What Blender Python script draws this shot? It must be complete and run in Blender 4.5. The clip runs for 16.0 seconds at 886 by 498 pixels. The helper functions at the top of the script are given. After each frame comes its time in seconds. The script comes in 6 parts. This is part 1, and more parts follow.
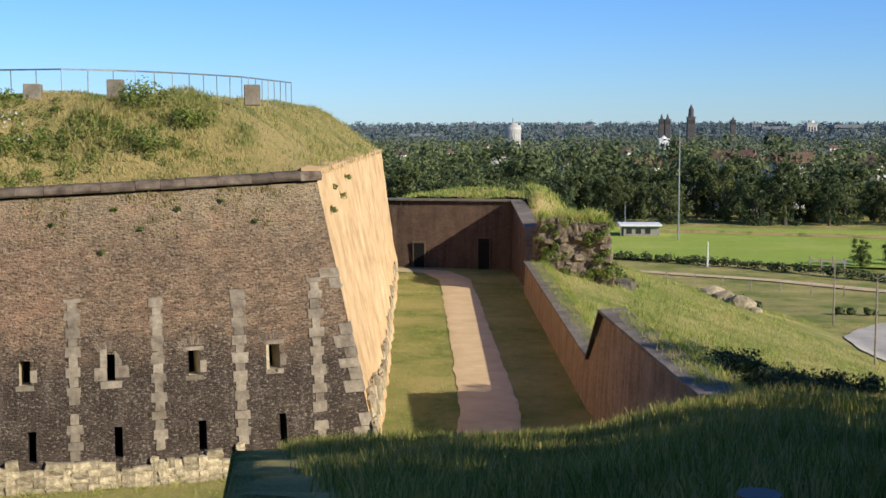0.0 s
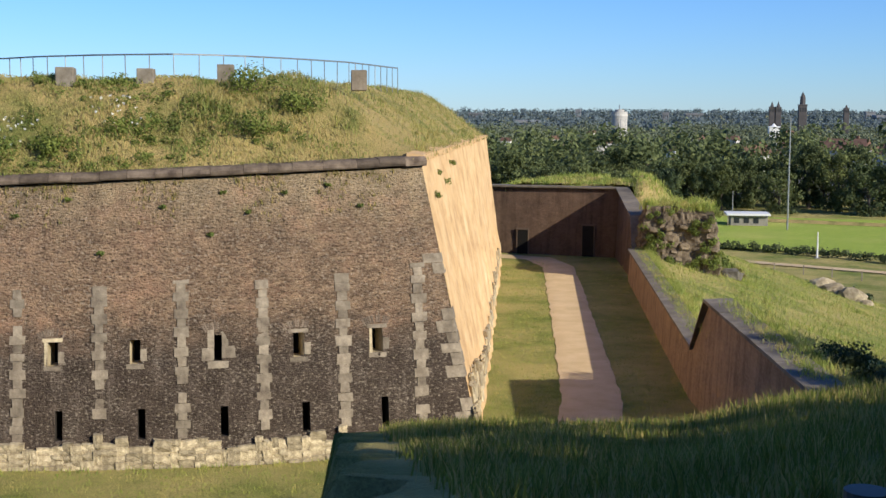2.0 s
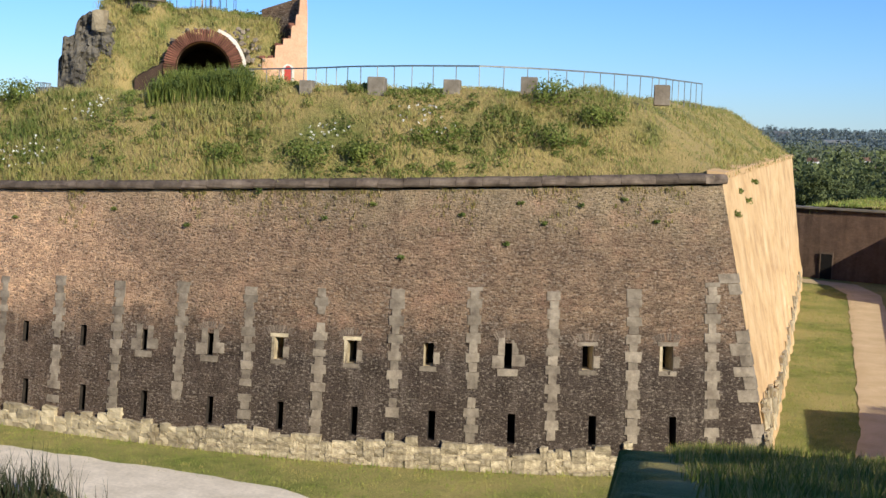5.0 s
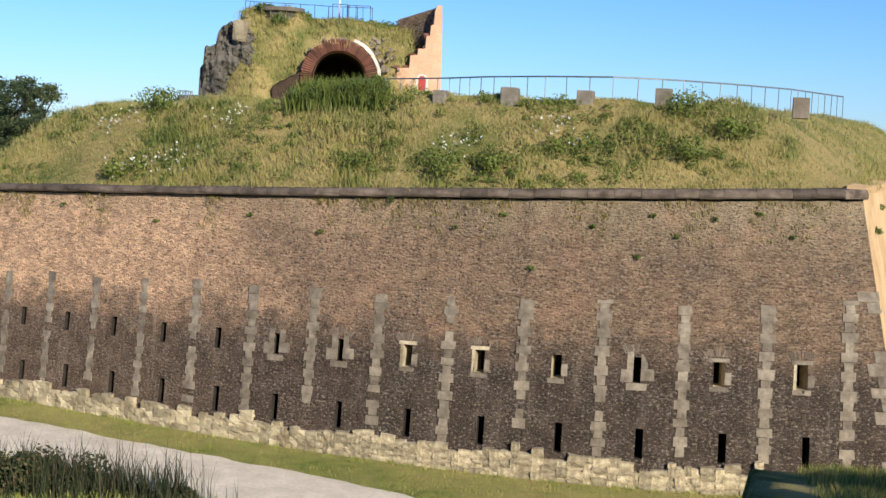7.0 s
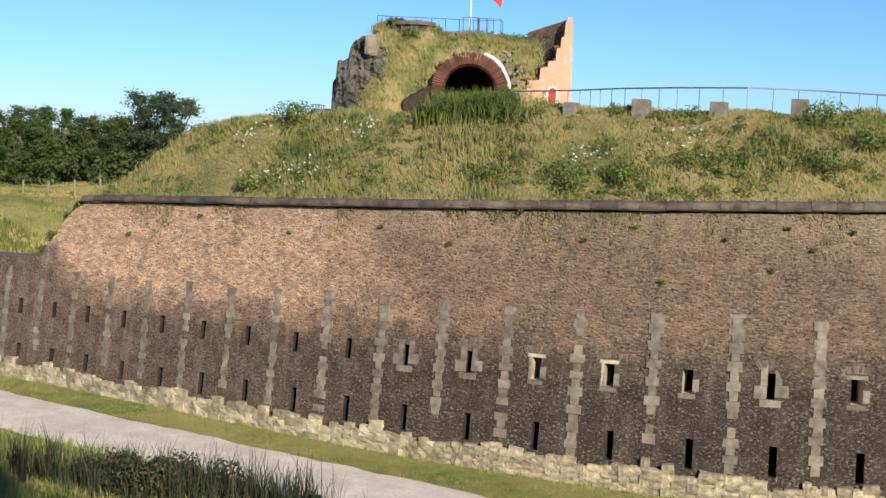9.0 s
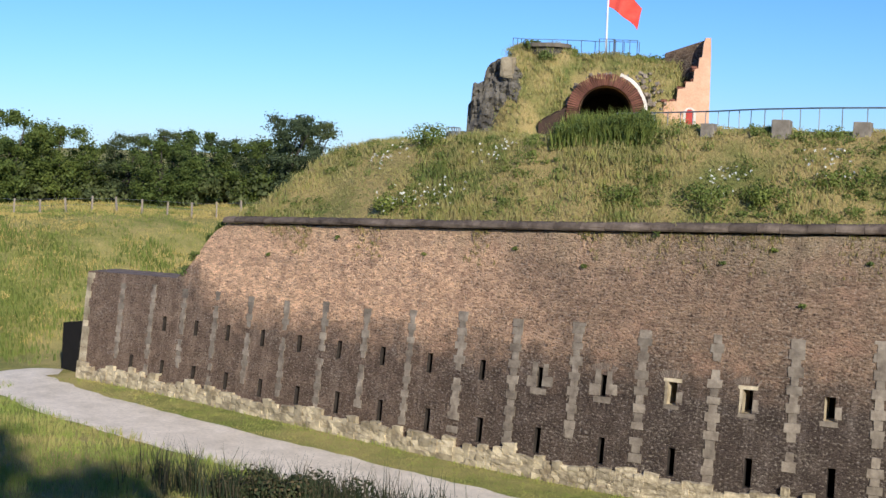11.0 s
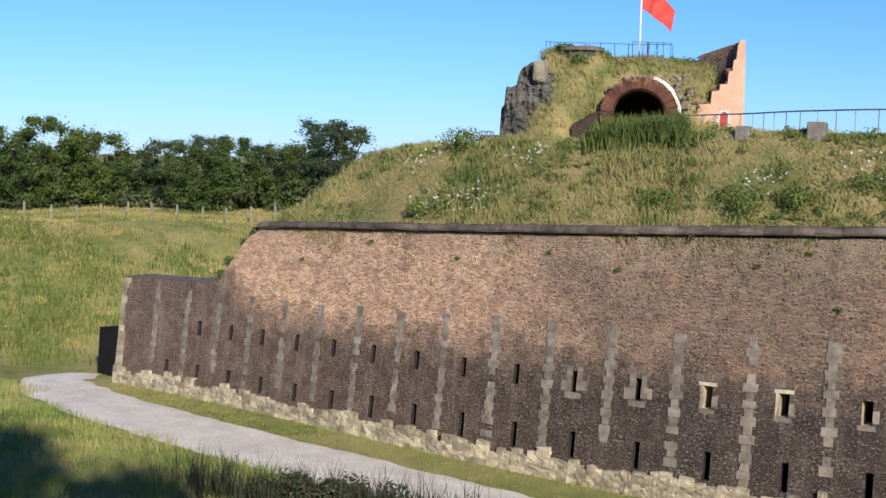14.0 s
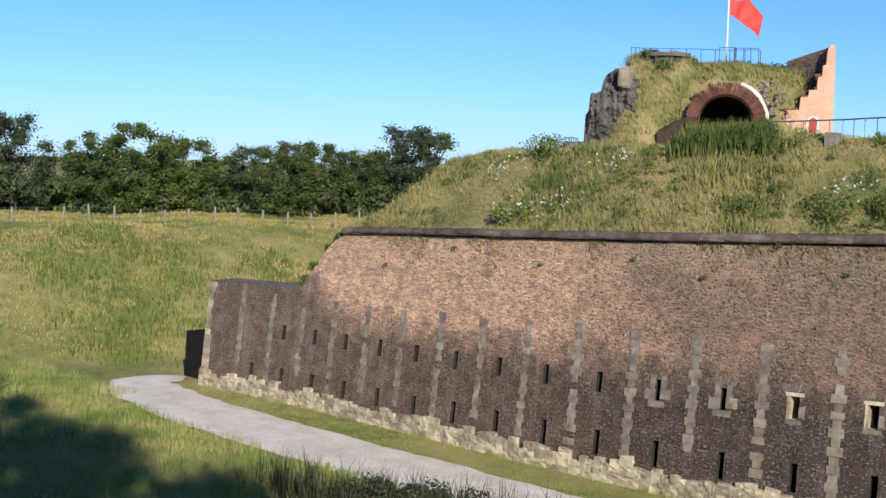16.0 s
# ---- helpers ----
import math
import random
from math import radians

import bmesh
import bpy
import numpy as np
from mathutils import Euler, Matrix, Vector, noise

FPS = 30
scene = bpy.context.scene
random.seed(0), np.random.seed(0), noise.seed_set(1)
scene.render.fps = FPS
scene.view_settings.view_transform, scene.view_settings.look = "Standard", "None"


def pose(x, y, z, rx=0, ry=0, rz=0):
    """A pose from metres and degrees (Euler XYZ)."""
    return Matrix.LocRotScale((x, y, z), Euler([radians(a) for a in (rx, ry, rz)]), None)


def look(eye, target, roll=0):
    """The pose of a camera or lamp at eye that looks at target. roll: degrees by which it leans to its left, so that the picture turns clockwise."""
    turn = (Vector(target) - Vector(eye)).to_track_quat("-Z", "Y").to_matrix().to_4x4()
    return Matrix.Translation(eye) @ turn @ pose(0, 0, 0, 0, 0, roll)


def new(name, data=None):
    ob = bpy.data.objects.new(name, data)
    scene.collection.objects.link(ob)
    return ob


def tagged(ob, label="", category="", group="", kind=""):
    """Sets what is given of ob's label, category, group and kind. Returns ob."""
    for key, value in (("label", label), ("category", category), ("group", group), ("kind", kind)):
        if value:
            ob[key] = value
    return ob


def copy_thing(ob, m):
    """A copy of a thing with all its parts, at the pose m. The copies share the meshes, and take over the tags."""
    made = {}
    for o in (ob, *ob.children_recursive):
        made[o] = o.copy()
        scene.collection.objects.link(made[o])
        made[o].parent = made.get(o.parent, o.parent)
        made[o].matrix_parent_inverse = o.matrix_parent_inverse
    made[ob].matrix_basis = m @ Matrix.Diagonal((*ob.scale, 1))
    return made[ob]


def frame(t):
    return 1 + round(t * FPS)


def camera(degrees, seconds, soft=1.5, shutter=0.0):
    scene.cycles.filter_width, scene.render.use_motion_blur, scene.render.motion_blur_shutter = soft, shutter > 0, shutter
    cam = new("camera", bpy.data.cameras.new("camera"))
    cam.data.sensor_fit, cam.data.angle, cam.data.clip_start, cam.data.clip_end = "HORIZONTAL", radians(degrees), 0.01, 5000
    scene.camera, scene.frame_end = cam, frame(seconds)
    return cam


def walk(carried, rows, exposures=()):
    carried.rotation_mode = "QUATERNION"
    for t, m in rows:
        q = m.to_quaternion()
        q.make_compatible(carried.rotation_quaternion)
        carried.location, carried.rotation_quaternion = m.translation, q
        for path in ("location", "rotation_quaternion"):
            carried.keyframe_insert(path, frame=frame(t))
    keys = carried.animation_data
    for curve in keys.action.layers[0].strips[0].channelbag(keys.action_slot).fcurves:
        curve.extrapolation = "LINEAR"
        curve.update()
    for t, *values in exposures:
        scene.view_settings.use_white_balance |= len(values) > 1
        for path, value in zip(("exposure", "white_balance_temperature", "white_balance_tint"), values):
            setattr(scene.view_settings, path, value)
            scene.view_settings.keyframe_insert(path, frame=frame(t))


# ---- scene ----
cam = camera(38.0, 16.0)
EYE = (0.0, 0.0, 11.9)
# seconds, yaw, pitch and roll in degrees
TURNS = [
    (0, 3.31, -5.6, -0.13),
    (0.5, 4.39, -5.66, -0.15),
    (1, 5.59, -6.04, -0.02),
    (1.5, 6.7, -6.32, 0.1),
    (2, 7.94, -6.22, 0.23),
    (2.5, 9.42, -6.02, 0.71),
    (3, 11.7, -6.01, 1.0),
    (3.5, 14.35, -6.01, 1.21),
    (4, 17.17, -6.17, 1.26),
    (4.2, 18.23, -6.14, 1.27),
    (6.3, 24.52, -5.4, 2.3),
    (6.5, 25.32, -5.41, 2.25),
    (7, 26.88, -5.58, 2.24),
    (7.5, 27.93, -5.49, 2.29),
    (8, 29.32, -5.45, 2.1),
    (8.5, 30.8, -5.42, 2.15),
    (9, 32.67, -5.24, 2.0),
    (9.5, 34.5, -5.07, 1.9),
    (10, 36.31, -4.81, 1.97),
    (10.2, 36.92, -4.75, 1.97),
    (12.5, 39.99, -4.15, 1.62),
    (13, 40.08, -4.24, 1.7),
    (13.5, 40.1, -4.29, 1.63),
    (14, 40.2, -4.32, 1.5),
    (14.5, 40.61, -4.27, 1.66),
    (15, 41.69, -4.23, 1.74),
    (15.5, 43.02, -4.11, 1.63),
    (16, 43.91, -4.14, 1.59),
]
walk(cam, [(t, pose(*EYE, 90 + pitch, 0, yaw) @ pose(0, 0, 0, 0, 0, roll)) for t, yaw, pitch, roll in TURNS], [(0, 0.15, 5950, 9), (9, 0.13, 5800, 10), (12.5, 0.03, 5450, 13), (16, 0.03, 5450, 13)])

# ---- world, sun, exposure ----
SUN_UP = 25.5
sun_way = Vector((-0.84 * math.cos(radians(SUN_UP)), 0.54 * math.cos(radians(SUN_UP)), -math.sin(radians(SUN_UP))))
world = bpy.data.worlds.new("sky")
scene.world = world
world.use_nodes = True
wn, wl = world.node_tree.nodes, world.node_tree.links
sky = wn.new("ShaderNodeTexSky")
sky.sky_type, sky.sun_disc = "NISHITA", False
sky.sun_elevation, sky.sun_rotation = radians(SUN_UP), math.atan2(0.84, -0.54)
sky.altitude, sky.air_density, sky.dust_density, sky.ozone_density = 120, 1.0, 0.0, 3.5
blue = wn.new("ShaderNodeMix")
blue.data_type, blue.blend_type = "RGBA", "MULTIPLY"
blue.inputs[0].default_value, blue.inputs[7].default_value = 1.0, (0.57, 0.80, 1.23, 1)
wl.new(sky.outputs[0], blue.inputs[6])
wl.new(blue.outputs[2], wn["Background"].inputs[0])
wn["Background"].inputs[1].default_value = 0.104
sun = new("sun", bpy.data.lights.new("sun", "SUN"))
sun.data.energy, sun.data.angle, sun.data.color = 6.0, radians(0.53), (1.0, 0.87, 0.66)
sun.matrix_world = look((60, -20, 60), Vector((60, -20, 60)) + sun_way)


# ---- materials ----
def nodes_of(name):
    m = bpy.data.materials.new(name)
    m.use_nodes = True
    t = m.node_tree
    return m, t.nodes, t.links, t.nodes["Principled BSDF"]


def noise_node(n, l, vec, scale, detail=5.0, rough=0.6, stretch=None):
    if stretch:
        mp = n.new("ShaderNodeMapping")
        mp.inputs["Scale"].default_value = stretch
        l.new(vec, mp.inputs[0])
        vec = mp.outputs[0]
    k = n.new("ShaderNodeTexNoise")
    k.inputs["Scale"].default_value, k.inputs["Detail"].default_value, k.inputs["Roughness"].default_value = scale, detail, rough
    l.new(vec, k.inputs["Vector"])
    return k.outputs["Fac"]


def ramp(n, l, fac, stops):
    r = n.new("ShaderNodeValToRGB")
    e = r.color_ramp.elements
    while len(e) < len(stops):
        e.new(0.5)
    for el, (p, c) in zip(e, stops):
        el.position, el.color = p, (*c, 1)
    l.new(fac, r.inputs[0])
    return r.outputs[0]


def mix(n, l, fac, a, b, how="MIX"):
    m = n.new("ShaderNodeMix")
    m.data_type, m.blend_type = "RGBA", how
    for sock, val in ((m.inputs[0], fac), (m.inputs[6], a), (m.inputs[7], b)):
        if hasattr(val, "links"):
            l.new(val, sock)
        elif isinstance(val, tuple):
            sock.default_value = (*val, 1)
        else:
            sock.default_value = val
    return m.outputs[2]


def bump(n, l, bsdf, height, dist, strength=0.6):
    b = n.new("ShaderNodeBump")
    b.inputs["Distance"].default_value, b.inputs["Strength"].default_value = dist, strength
    l.new(height, b.inputs["Height"])
    l.new(b.outputs[0], bsdf.inputs["Normal"])


def coords(n, kind="Object"):
    return n.new("ShaderNodeTexCoord").outputs[kind]


def plain(name, a, b, scale=3.0, rough=0.85, fine=30.0, relief=0.01, metal=0.0, vary=0.0):
    """A mottled surface between the colours a and b; vary: how much each object differs."""
    m, n, l, p = nodes_of(name)
    v = coords(n)
    col = ramp(n, l, noise_node(n, l, v, scale), [(0.3, a), (0.7, b)])
    f = noise_node(n, l, v, fine, 3)
    col = mix(n, l, 0.35, col, ramp(n, l, f, [(0.3, (0.45, 0.45, 0.45)), (0.7, (1, 1, 1))]), "MULTIPLY")
    if vary:
        o = n.new("ShaderNodeObjectInfo").outputs["Random"]
        col = mix(n, l, 1.0, col, ramp(n, l, o, [(0, (1 - vary,) * 3), (1, (1, 1, 1))]), "MULTIPLY")
    l.new(col, p.inputs["Base Color"])
    p.inputs["Roughness"].default_value, p.inputs["Metallic"].default_value = rough, metal
    p.inputs["Specular IOR Level"].default_value = 0.25
    if relief:
        bump(n, l, p, f, relief)
    return m


def math_node(n, l, how, a, b, c=None):
    k = n.new("ShaderNodeMath")
    k.operation = how
    for sock, val in zip(k.inputs, (a, b, c)):
        if val is None:
            continue
        if hasattr(val, "links"):
            l.new(val, sock)
        else:
            sock.default_value = val
    return k.outputs[0]


def span(n, l, val, lo, hi):
    k = n.new("ShaderNodeMapRange")
    k.inputs[1].default_value, k.inputs[2].default_value = lo, hi
    l.new(val, k.inputs[0])
    return k.outputs[0]


def grey(v):
    return (v, v, v)


def courses(n, l, uv, face, other, mortar, gap=0.008):
    bt = n.new("ShaderNodeTexBrick")
    bt.inputs["Scale"].default_value = 1.0
    bt.inputs["Brick Width"].default_value, bt.inputs["Row Height"].default_value = 0.23, 0.075
    bt.inputs["Mortar Size"].default_value, bt.inputs["Bias"].default_value = gap, 0.0
    bt.inputs["Color1"].default_value, bt.inputs["Color2"].default_value, bt.inputs["Mortar"].default_value = (*face, 1), (*other, 1), (*mortar, 1)
    l.new(uv, bt.inputs["Vector"])
    return bt


def finish(n, l, p, bt, small, col, deep=0.03):
    l.new(col, p.inputs["Base Color"])
    p.inputs["Roughness"].default_value, p.inputs["Specular IOR Level"].default_value = 0.92, 0.15
    bump(n, l, p, math_node(n, l, "MULTIPLY_ADD", small, 2.5, math_node(n, l, "MULTIPLY", bt.outputs["Fac"], -0.5)), deep, 0.9)


def brick_material(name, face, other, mortar, pale=(0.42, 0.38, 0.30)):
    """Plain old brickwork in metres of the UV map."""
    m, n, l, p = nodes_of(name)
    uv = coords(n, "UV")
    bt = courses(n, l, uv, face, other, mortar)
    mid = noise_node(n, l, uv, 0.9, 6, 0.7)
    small = noise_node(n, l, uv, 9.0, 5, 0.75)
    runs = noise_node(n, l, uv, 1.0, 4, 0.6, (1.8, 0.14, 1.0))
    col = mix(n, l, 0.8, bt.outputs["Color"], ramp(n, l, mid, [(0.3, (0.6, 0.6, 0.62)), (0.6, (1.1, 1.08, 1.05))]), "MULTIPLY")
    col = mix(n, l, 0.6, col, ramp(n, l, runs, [(0.35, grey(0.55)), (0.55, grey(1.05))]), "MULTIPLY")
    col = mix(n, l, ramp(n, l, small, [(0.57, (0, 0, 0)), (0.70, grey(0.8))]), col, pale)
    finish(n, l, p, bt, small, col)
    return m


def old_wall_material(line):
    """The weathered main wall: patched brown, grey and pink brick, speckled with lime, sooty below the line."""
    m, n, l, p = nodes_of("old_brick_main")
    uv = coords(n, "UV")
    sep = n.new("ShaderNodeSeparateXYZ")
    l.new(uv, sep.inputs[0])
    along, up = sep.outputs[0], sep.outputs[1]
    sway = n.new("ShaderNodeTexNoise")
    sway.inputs["Scale"].default_value, sway.inputs["Detail"].default_value = 1.6, 3.0
    l.new(uv, sway.inputs["Vector"])
    uneven = n.new("ShaderNodeVectorMath")
    uneven.operation = "MULTIPLY_ADD"
    l.new(sway.outputs["Color"], uneven.inputs[0])
    uneven.inputs[1].default_value = (0.25, 0.32, 0.0)
    l.new(uv, uneven.inputs[2])
    bt = courses(n, l, uneven.outputs[0], (0.21, 0.145, 0.10), (0.42, 0.31, 0.21), (0.33, 0.25, 0.17))
    big = noise_node(n, l, uv, 0.16, 5, 0.6)
    blot = noise_node(n, l, uv, 0.5, 6, 0.7, (1.0, 1.5, 1.0))
    mid = noise_node(n, l, uv, 1.7, 6, 0.75)
    small = noise_node(n, l, uv, 9.0, 3, 0.6, (1.0, 1.5, 1.0))
    fleck = noise_node(n, l, uv, 7.5, 4, 0.7, (1.0, 1.4, 1.0))
    runs = noise_node(n, l, uv, 1.0, 5, 0.65, (1.7, 0.16, 1.0))
    where = math_node(n, l, "MULTIPLY_ADD", big, 26.0, along)
    # pinkish rebuilt masonry far along, grey-brown towards the salient
    # the gain far along also offsets the sun raking that end
    col = mix(n, l, 1.0, bt.outputs["Color"], ramp(n, l, span(n, l, where, -32.0, -2.0), [(0.0, (2.2, 1.93, 1.7)), (0.35, (1.95, 1.71, 1.52)), (0.62, (0.95, 0.87, 0.82)), (1.0, (0.66, 0.625, 0.60))]), "MULTIPLY")
    # ochre lichen and thin growth under the cordon
    high = math_node(n, l, "MULTIPLY_ADD", runs, 3.2, up)
    col = mix(n, l, ramp(n, l, span(n, l, high, 9.2, 11.2), [(0, (0, 0, 0)), (1, grey(0.55))]), col, (0.37, 0.30, 0.185))
    # rose patches of renewed brick
    col = mix(n, l, ramp(n, l, blot, [(0.52, (0, 0, 0)), (0.70, grey(0.5))]), col, (0.37, 0.22, 0.145))
    col = mix(n, l, 0.9, col, ramp(n, l, blot, [(0.3, (0.62, 0.60, 0.60)), (0.5, grey(1.0))]), "MULTIPLY")
    col = mix(n, l, 0.85, col, ramp(n, l, mid, [(0.32, grey(0.58)), (0.5, grey(0.98)), (0.68, (1.28, 1.25, 1.18))]), "MULTIPLY")
    # soot
    low = math_node(n, l, "MULTIPLY_ADD", mid, 1.3, math_node(n, l, "MULTIPLY_ADD", blot, 2.6, up))
    low = math_node(n, l, "MULTIPLY_ADD", span(n, l, along, -46.0, -50.5), -2.2, low)
    mask = ramp(n, l, span(n, l, low, line + 1.2, line + 2.9), [(0.0, grey(0.94)), (0.55, grey(0.6)), (1.0, (0, 0, 0))])
    dark = ramp(n, l, mid, [(0.3, (0.036, 0.027, 0.021)), (0.5, (0.06, 0.046, 0.037)), (0.72, (0.115, 0.09, 0.072))])
    dark = mix(n, l, ramp(n, l, runs, [(0.55, (0, 0, 0)), (0.7, grey(0.55))]), dark, (0.18, 0.148, 0.12))
    # soot lifted far along too, to make up for the raking sun
    dark = mix(n, l, 1.0, dark, ramp(n, l, span(n, l, where, -36.0, -10.0), [(0.0, (2.3, 2.1, 1.85)), (1.0, grey(1.0))]), "MULTIPLY")
    col = mix(n, l, mask, col, dark)
    # lime flecks, thick in patches, and dark pits
    thick = math_node(n, l, "MULTIPLY_ADD", blot, -0.5, math_node(n, l, "ADD", fleck, 0.25))
    col = mix(n, l, ramp(n, l, thick, [(0.56, (0, 0, 0)), (0.70, grey(0.5))]), col, (0.44, 0.375, 0.29))
    col = mix(n, l, ramp(n, l, small, [(0.585, (0, 0, 0)), (0.65, grey(0.9))]), col, (0.035, 0.026, 0.02))
    col = mix(n, l, ramp(n, l, small, [(0.34, grey(0.5)), (0.42, (0, 0, 0))]), col, (0.46, 0.39, 0.30))
    finish(n, l, p, bt, small, col, 0.05)
    return m


def grass_material(name, greens, dry, dry_at=(0.45, 0.6), scale=0.16):
    m, n, l, p = nodes_of(name)
    v = coords(n)
    g = ramp(n, l, noise_node(n, l, v, 1.4, 5, 0.7), [(0.3, greens[0]), (0.7, greens[1])])
    d = ramp(n, l, noise_node(n, l, v, scale, 5, 0.65), [(dry_at[0], (0, 0, 0)), (dry_at[1], (1, 1, 1))])
    col = mix(n, l, d, g, dry)
    f = noise_node(n, l, v, 22.0, 4, 0.7)
    col = mix(n, l, 0.7, col, ramp(n, l, f, [(0.3, (0.4, 0.4, 0.4)), (0.65, (1.1, 1.1, 1.1))]), "MULTIPLY")
    l.new(col, p.inputs["Base Color"])
    p.inputs["Roughness"].default_value, p.inputs["Specular IOR Level"].default_value = 0.9, 0.1
    bump(n, l, p, f, 0.12, 0.7)
    return m


def leaf_material(name, a, b, dry=None, through_light=0.35, patches=0.3, depth=0.6, ground=None, ground_scale=0.55):
    """Blades and leaves, each island of its own tint; ground: colours of the larger patches that they grow in."""
    m, n, l, p = nodes_of(name)
    g = n.new("ShaderNodeNewGeometry")
    r = g.outputs["Random Per Island"]
    stops = [(0.0, a), (0.7, b)] if dry is None else [(0.0, a), (0.6, b), (0.75, dry)]
    col = ramp(n, l, r, stops)
    each = n.new("ShaderNodeObjectInfo").outputs["Random"]
    col = mix(n, l, 1.0, col, ramp(n, l, each, [(0, (0.78, 0.82, 0.9)), (1, (1.2, 1.12, 0.95))]), "MULTIPLY")
    v = coords(n)
    patch = noise_node(n, l, v, patches, 3)
    col = mix(n, l, depth, col, ramp(n, l, patch, [(0.3, (0.5, 0.54, 0.48)), (0.7, (1.2, 1.15, 1.0))]), "MULTIPLY")
    if ground:
        col = mix(n, l, 0.78, col, ramp(n, l, noise_node(n, l, v, ground_scale, 6, 0.72, (1.0, 1.0, 1.6)), ground))
    l.new(col, p.inputs["Base Color"])
    p.inputs["Roughness"].default_value, p.inputs["Specular IOR Level"].default_value = 0.7, 0.2
    tr = n.new("ShaderNodeBsdfTranslucent")
    l.new(col, tr.inputs[0])
    ms = n.new("ShaderNodeMixShader")
    ms.inputs[0].default_value = through_light
    l.new(p.outputs[0], ms.inputs[1])
    l.new(tr.outputs[0], ms.inputs[2])
    l.new(ms.outputs[0], n["Material Output"].inputs[0])
    return m


def face_material():
    """Worn yellow stone facing: blotches, vertical runs of lime, small dark pits."""
    m, n, l, p = nodes_of("worn_yellow_stone")
    uv = coords(n, "UV")
    col = ramp(n, l, noise_node(n, l, uv, 0.5, 6, 0.7), [(0.3, (0.40, 0.25, 0.12)), (0.52, (0.59, 0.40, 0.205)), (0.72, (0.70, 0.51, 0.29))])
    runs = noise_node(n, l, uv, 1.0, 5, 0.65, (1.6, 0.12, 1.0))
    col = mix(n, l, ramp(n, l, runs, [(0.54, (0, 0, 0)), (0.70, (0.3,) * 3)]), col, (0.74, 0.62, 0.44))
    pits = noise_node(n, l, uv, 5.0, 4, 0.7)
    col = mix(n, l, ramp(n, l, pits, [(0.62, (0, 0, 0)), (0.7, (0.8,) * 3)]), col, (0.22, 0.15, 0.085))
    l.new(col, p.inputs["Base Color"])
    p.inputs["Roughness"].default_value, p.inputs["Specular IOR Level"].default_value = 0.9, 0.15
    bump(n, l, p, pits, 0.05, 0.7)
    return m


M_WALL = old_wall_material(4.3)
M_FACE = face_material()
M_COUNTER = brick_material("brown_brick_counterscarp", (0.33, 0.215, 0.135), (0.41, 0.28, 0.18), (0.36, 0.27, 0.19), pale=(0.42, 0.33, 0.23))
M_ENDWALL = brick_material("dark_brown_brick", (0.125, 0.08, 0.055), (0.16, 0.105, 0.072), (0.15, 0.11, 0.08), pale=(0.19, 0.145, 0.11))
M_STONE = plain("grey_quoin_stone", (0.17, 0.135, 0.10), (0.42, 0.355, 0.265), 2.4, fine=9, relief=0.03, vary=0.35)
M_PLINTH = plain("pale_rubble_stone", (0.30, 0.235, 0.14), (0.78, 0.66, 0.44), 1.6, fine=6, relief=0.07, vary=0.5)
M_EDGEBRICK = plain("brown_brick_on_edge", (0.20, 0.15, 0.11), (0.36, 0.29, 0.22), 4.0, fine=14, relief=0.01, vary=0.5)
M_CORDON = plain("weathered_cordon_stone", (0.085, 0.062, 0.046), (0.29, 0.225, 0.165), 2.2, fine=12, relief=0.02, vary=0.5)
M_COPING = plain("grey_coping_stone", (0.17, 0.14, 0.105), (0.30, 0.255, 0.195), 1.2, fine=10, relief=0.02, vary=0.3)
M_BLOCK = plain("brown_weathered_concrete", (0.17, 0.145, 0.11), (0.33, 0.29, 0.23), 3.0, fine=14, relief=0.01, vary=0.25)
M_CONCRETE = plain("pale_concrete", (0.27, 0.25, 0.21), (0.42, 0.39, 0.33), 3.0, fine=20, relief=0.008, vary=0.25)
M_ROCK = plain("dark_marl_rock", (0.055, 0.05, 0.042), (0.19, 0.17, 0.135), 0.9, fine=4, relief=0.12)
# loophole reveals darkened in the colour, for the shade inside the slits
M_REVEAL = plain("shade_dark_reveal_stone", (0.02, 0.016, 0.013), (0.055, 0.045, 0.036), 3, fine=12, relief=0.01)
M_GRAVEL = plain("white_gravel", (0.62, 0.54, 0.41), (0.86, 0.76, 0.60), 0.8, fine=7, relief=0.02)
M_SAND = plain("ochre_sand_path", (0.55, 0.40, 0.21), (0.70, 0.53, 0.31), 0.7, fine=20, relief=0.01)
M_ROAD = plain("pale_asphalt_road", (0.42, 0.375, 0.30), (0.54, 0.49, 0.40), 0.5, fine=20, relief=0.005)
M_STEEL = plain("dark_painted_steel", (0.06, 0.065, 0.06), (0.10, 0.10, 0.09), 5, rough=0.5, relief=0)
M_GALV = plain("galvanised_steel", (0.25, 0.26, 0.25), (0.36, 0.37, 0.36), 5, rough=0.45, relief=0, metal=0.6)
M_WHITE = plain("white_paint", (0.72, 0.72, 0.7), (0.82, 0.82, 0.8), 3, rough=0.6, relief=0)
M_WOOD = plain("grey_weathered_wood", (0.22, 0.18, 0.13), (0.36, 0.31, 0.24), 4, fine=18, relief=0.01)
# near-black that paints the shade of openings and the wall-end return
M_VOID = plain("shade_black", (0.008, 0.007, 0.006), (0.014, 0.012, 0.010), 2, relief=0)
M_FLAG = plain("red_flag_cloth", (0.70, 0.07, 0.05), (0.80, 0.12, 0.08), 2, fine=60, relief=0)
M_RED = plain("red_painted_door", (0.42, 0.05, 0.04), (0.5, 0.08, 0.06), 2, relief=0)
M_GROUND = grass_material("meadow_ground", ((0.12, 0.165, 0.034), (0.29, 0.31, 0.075)), (0.46, 0.38, 0.14), (0.36, 0.62))
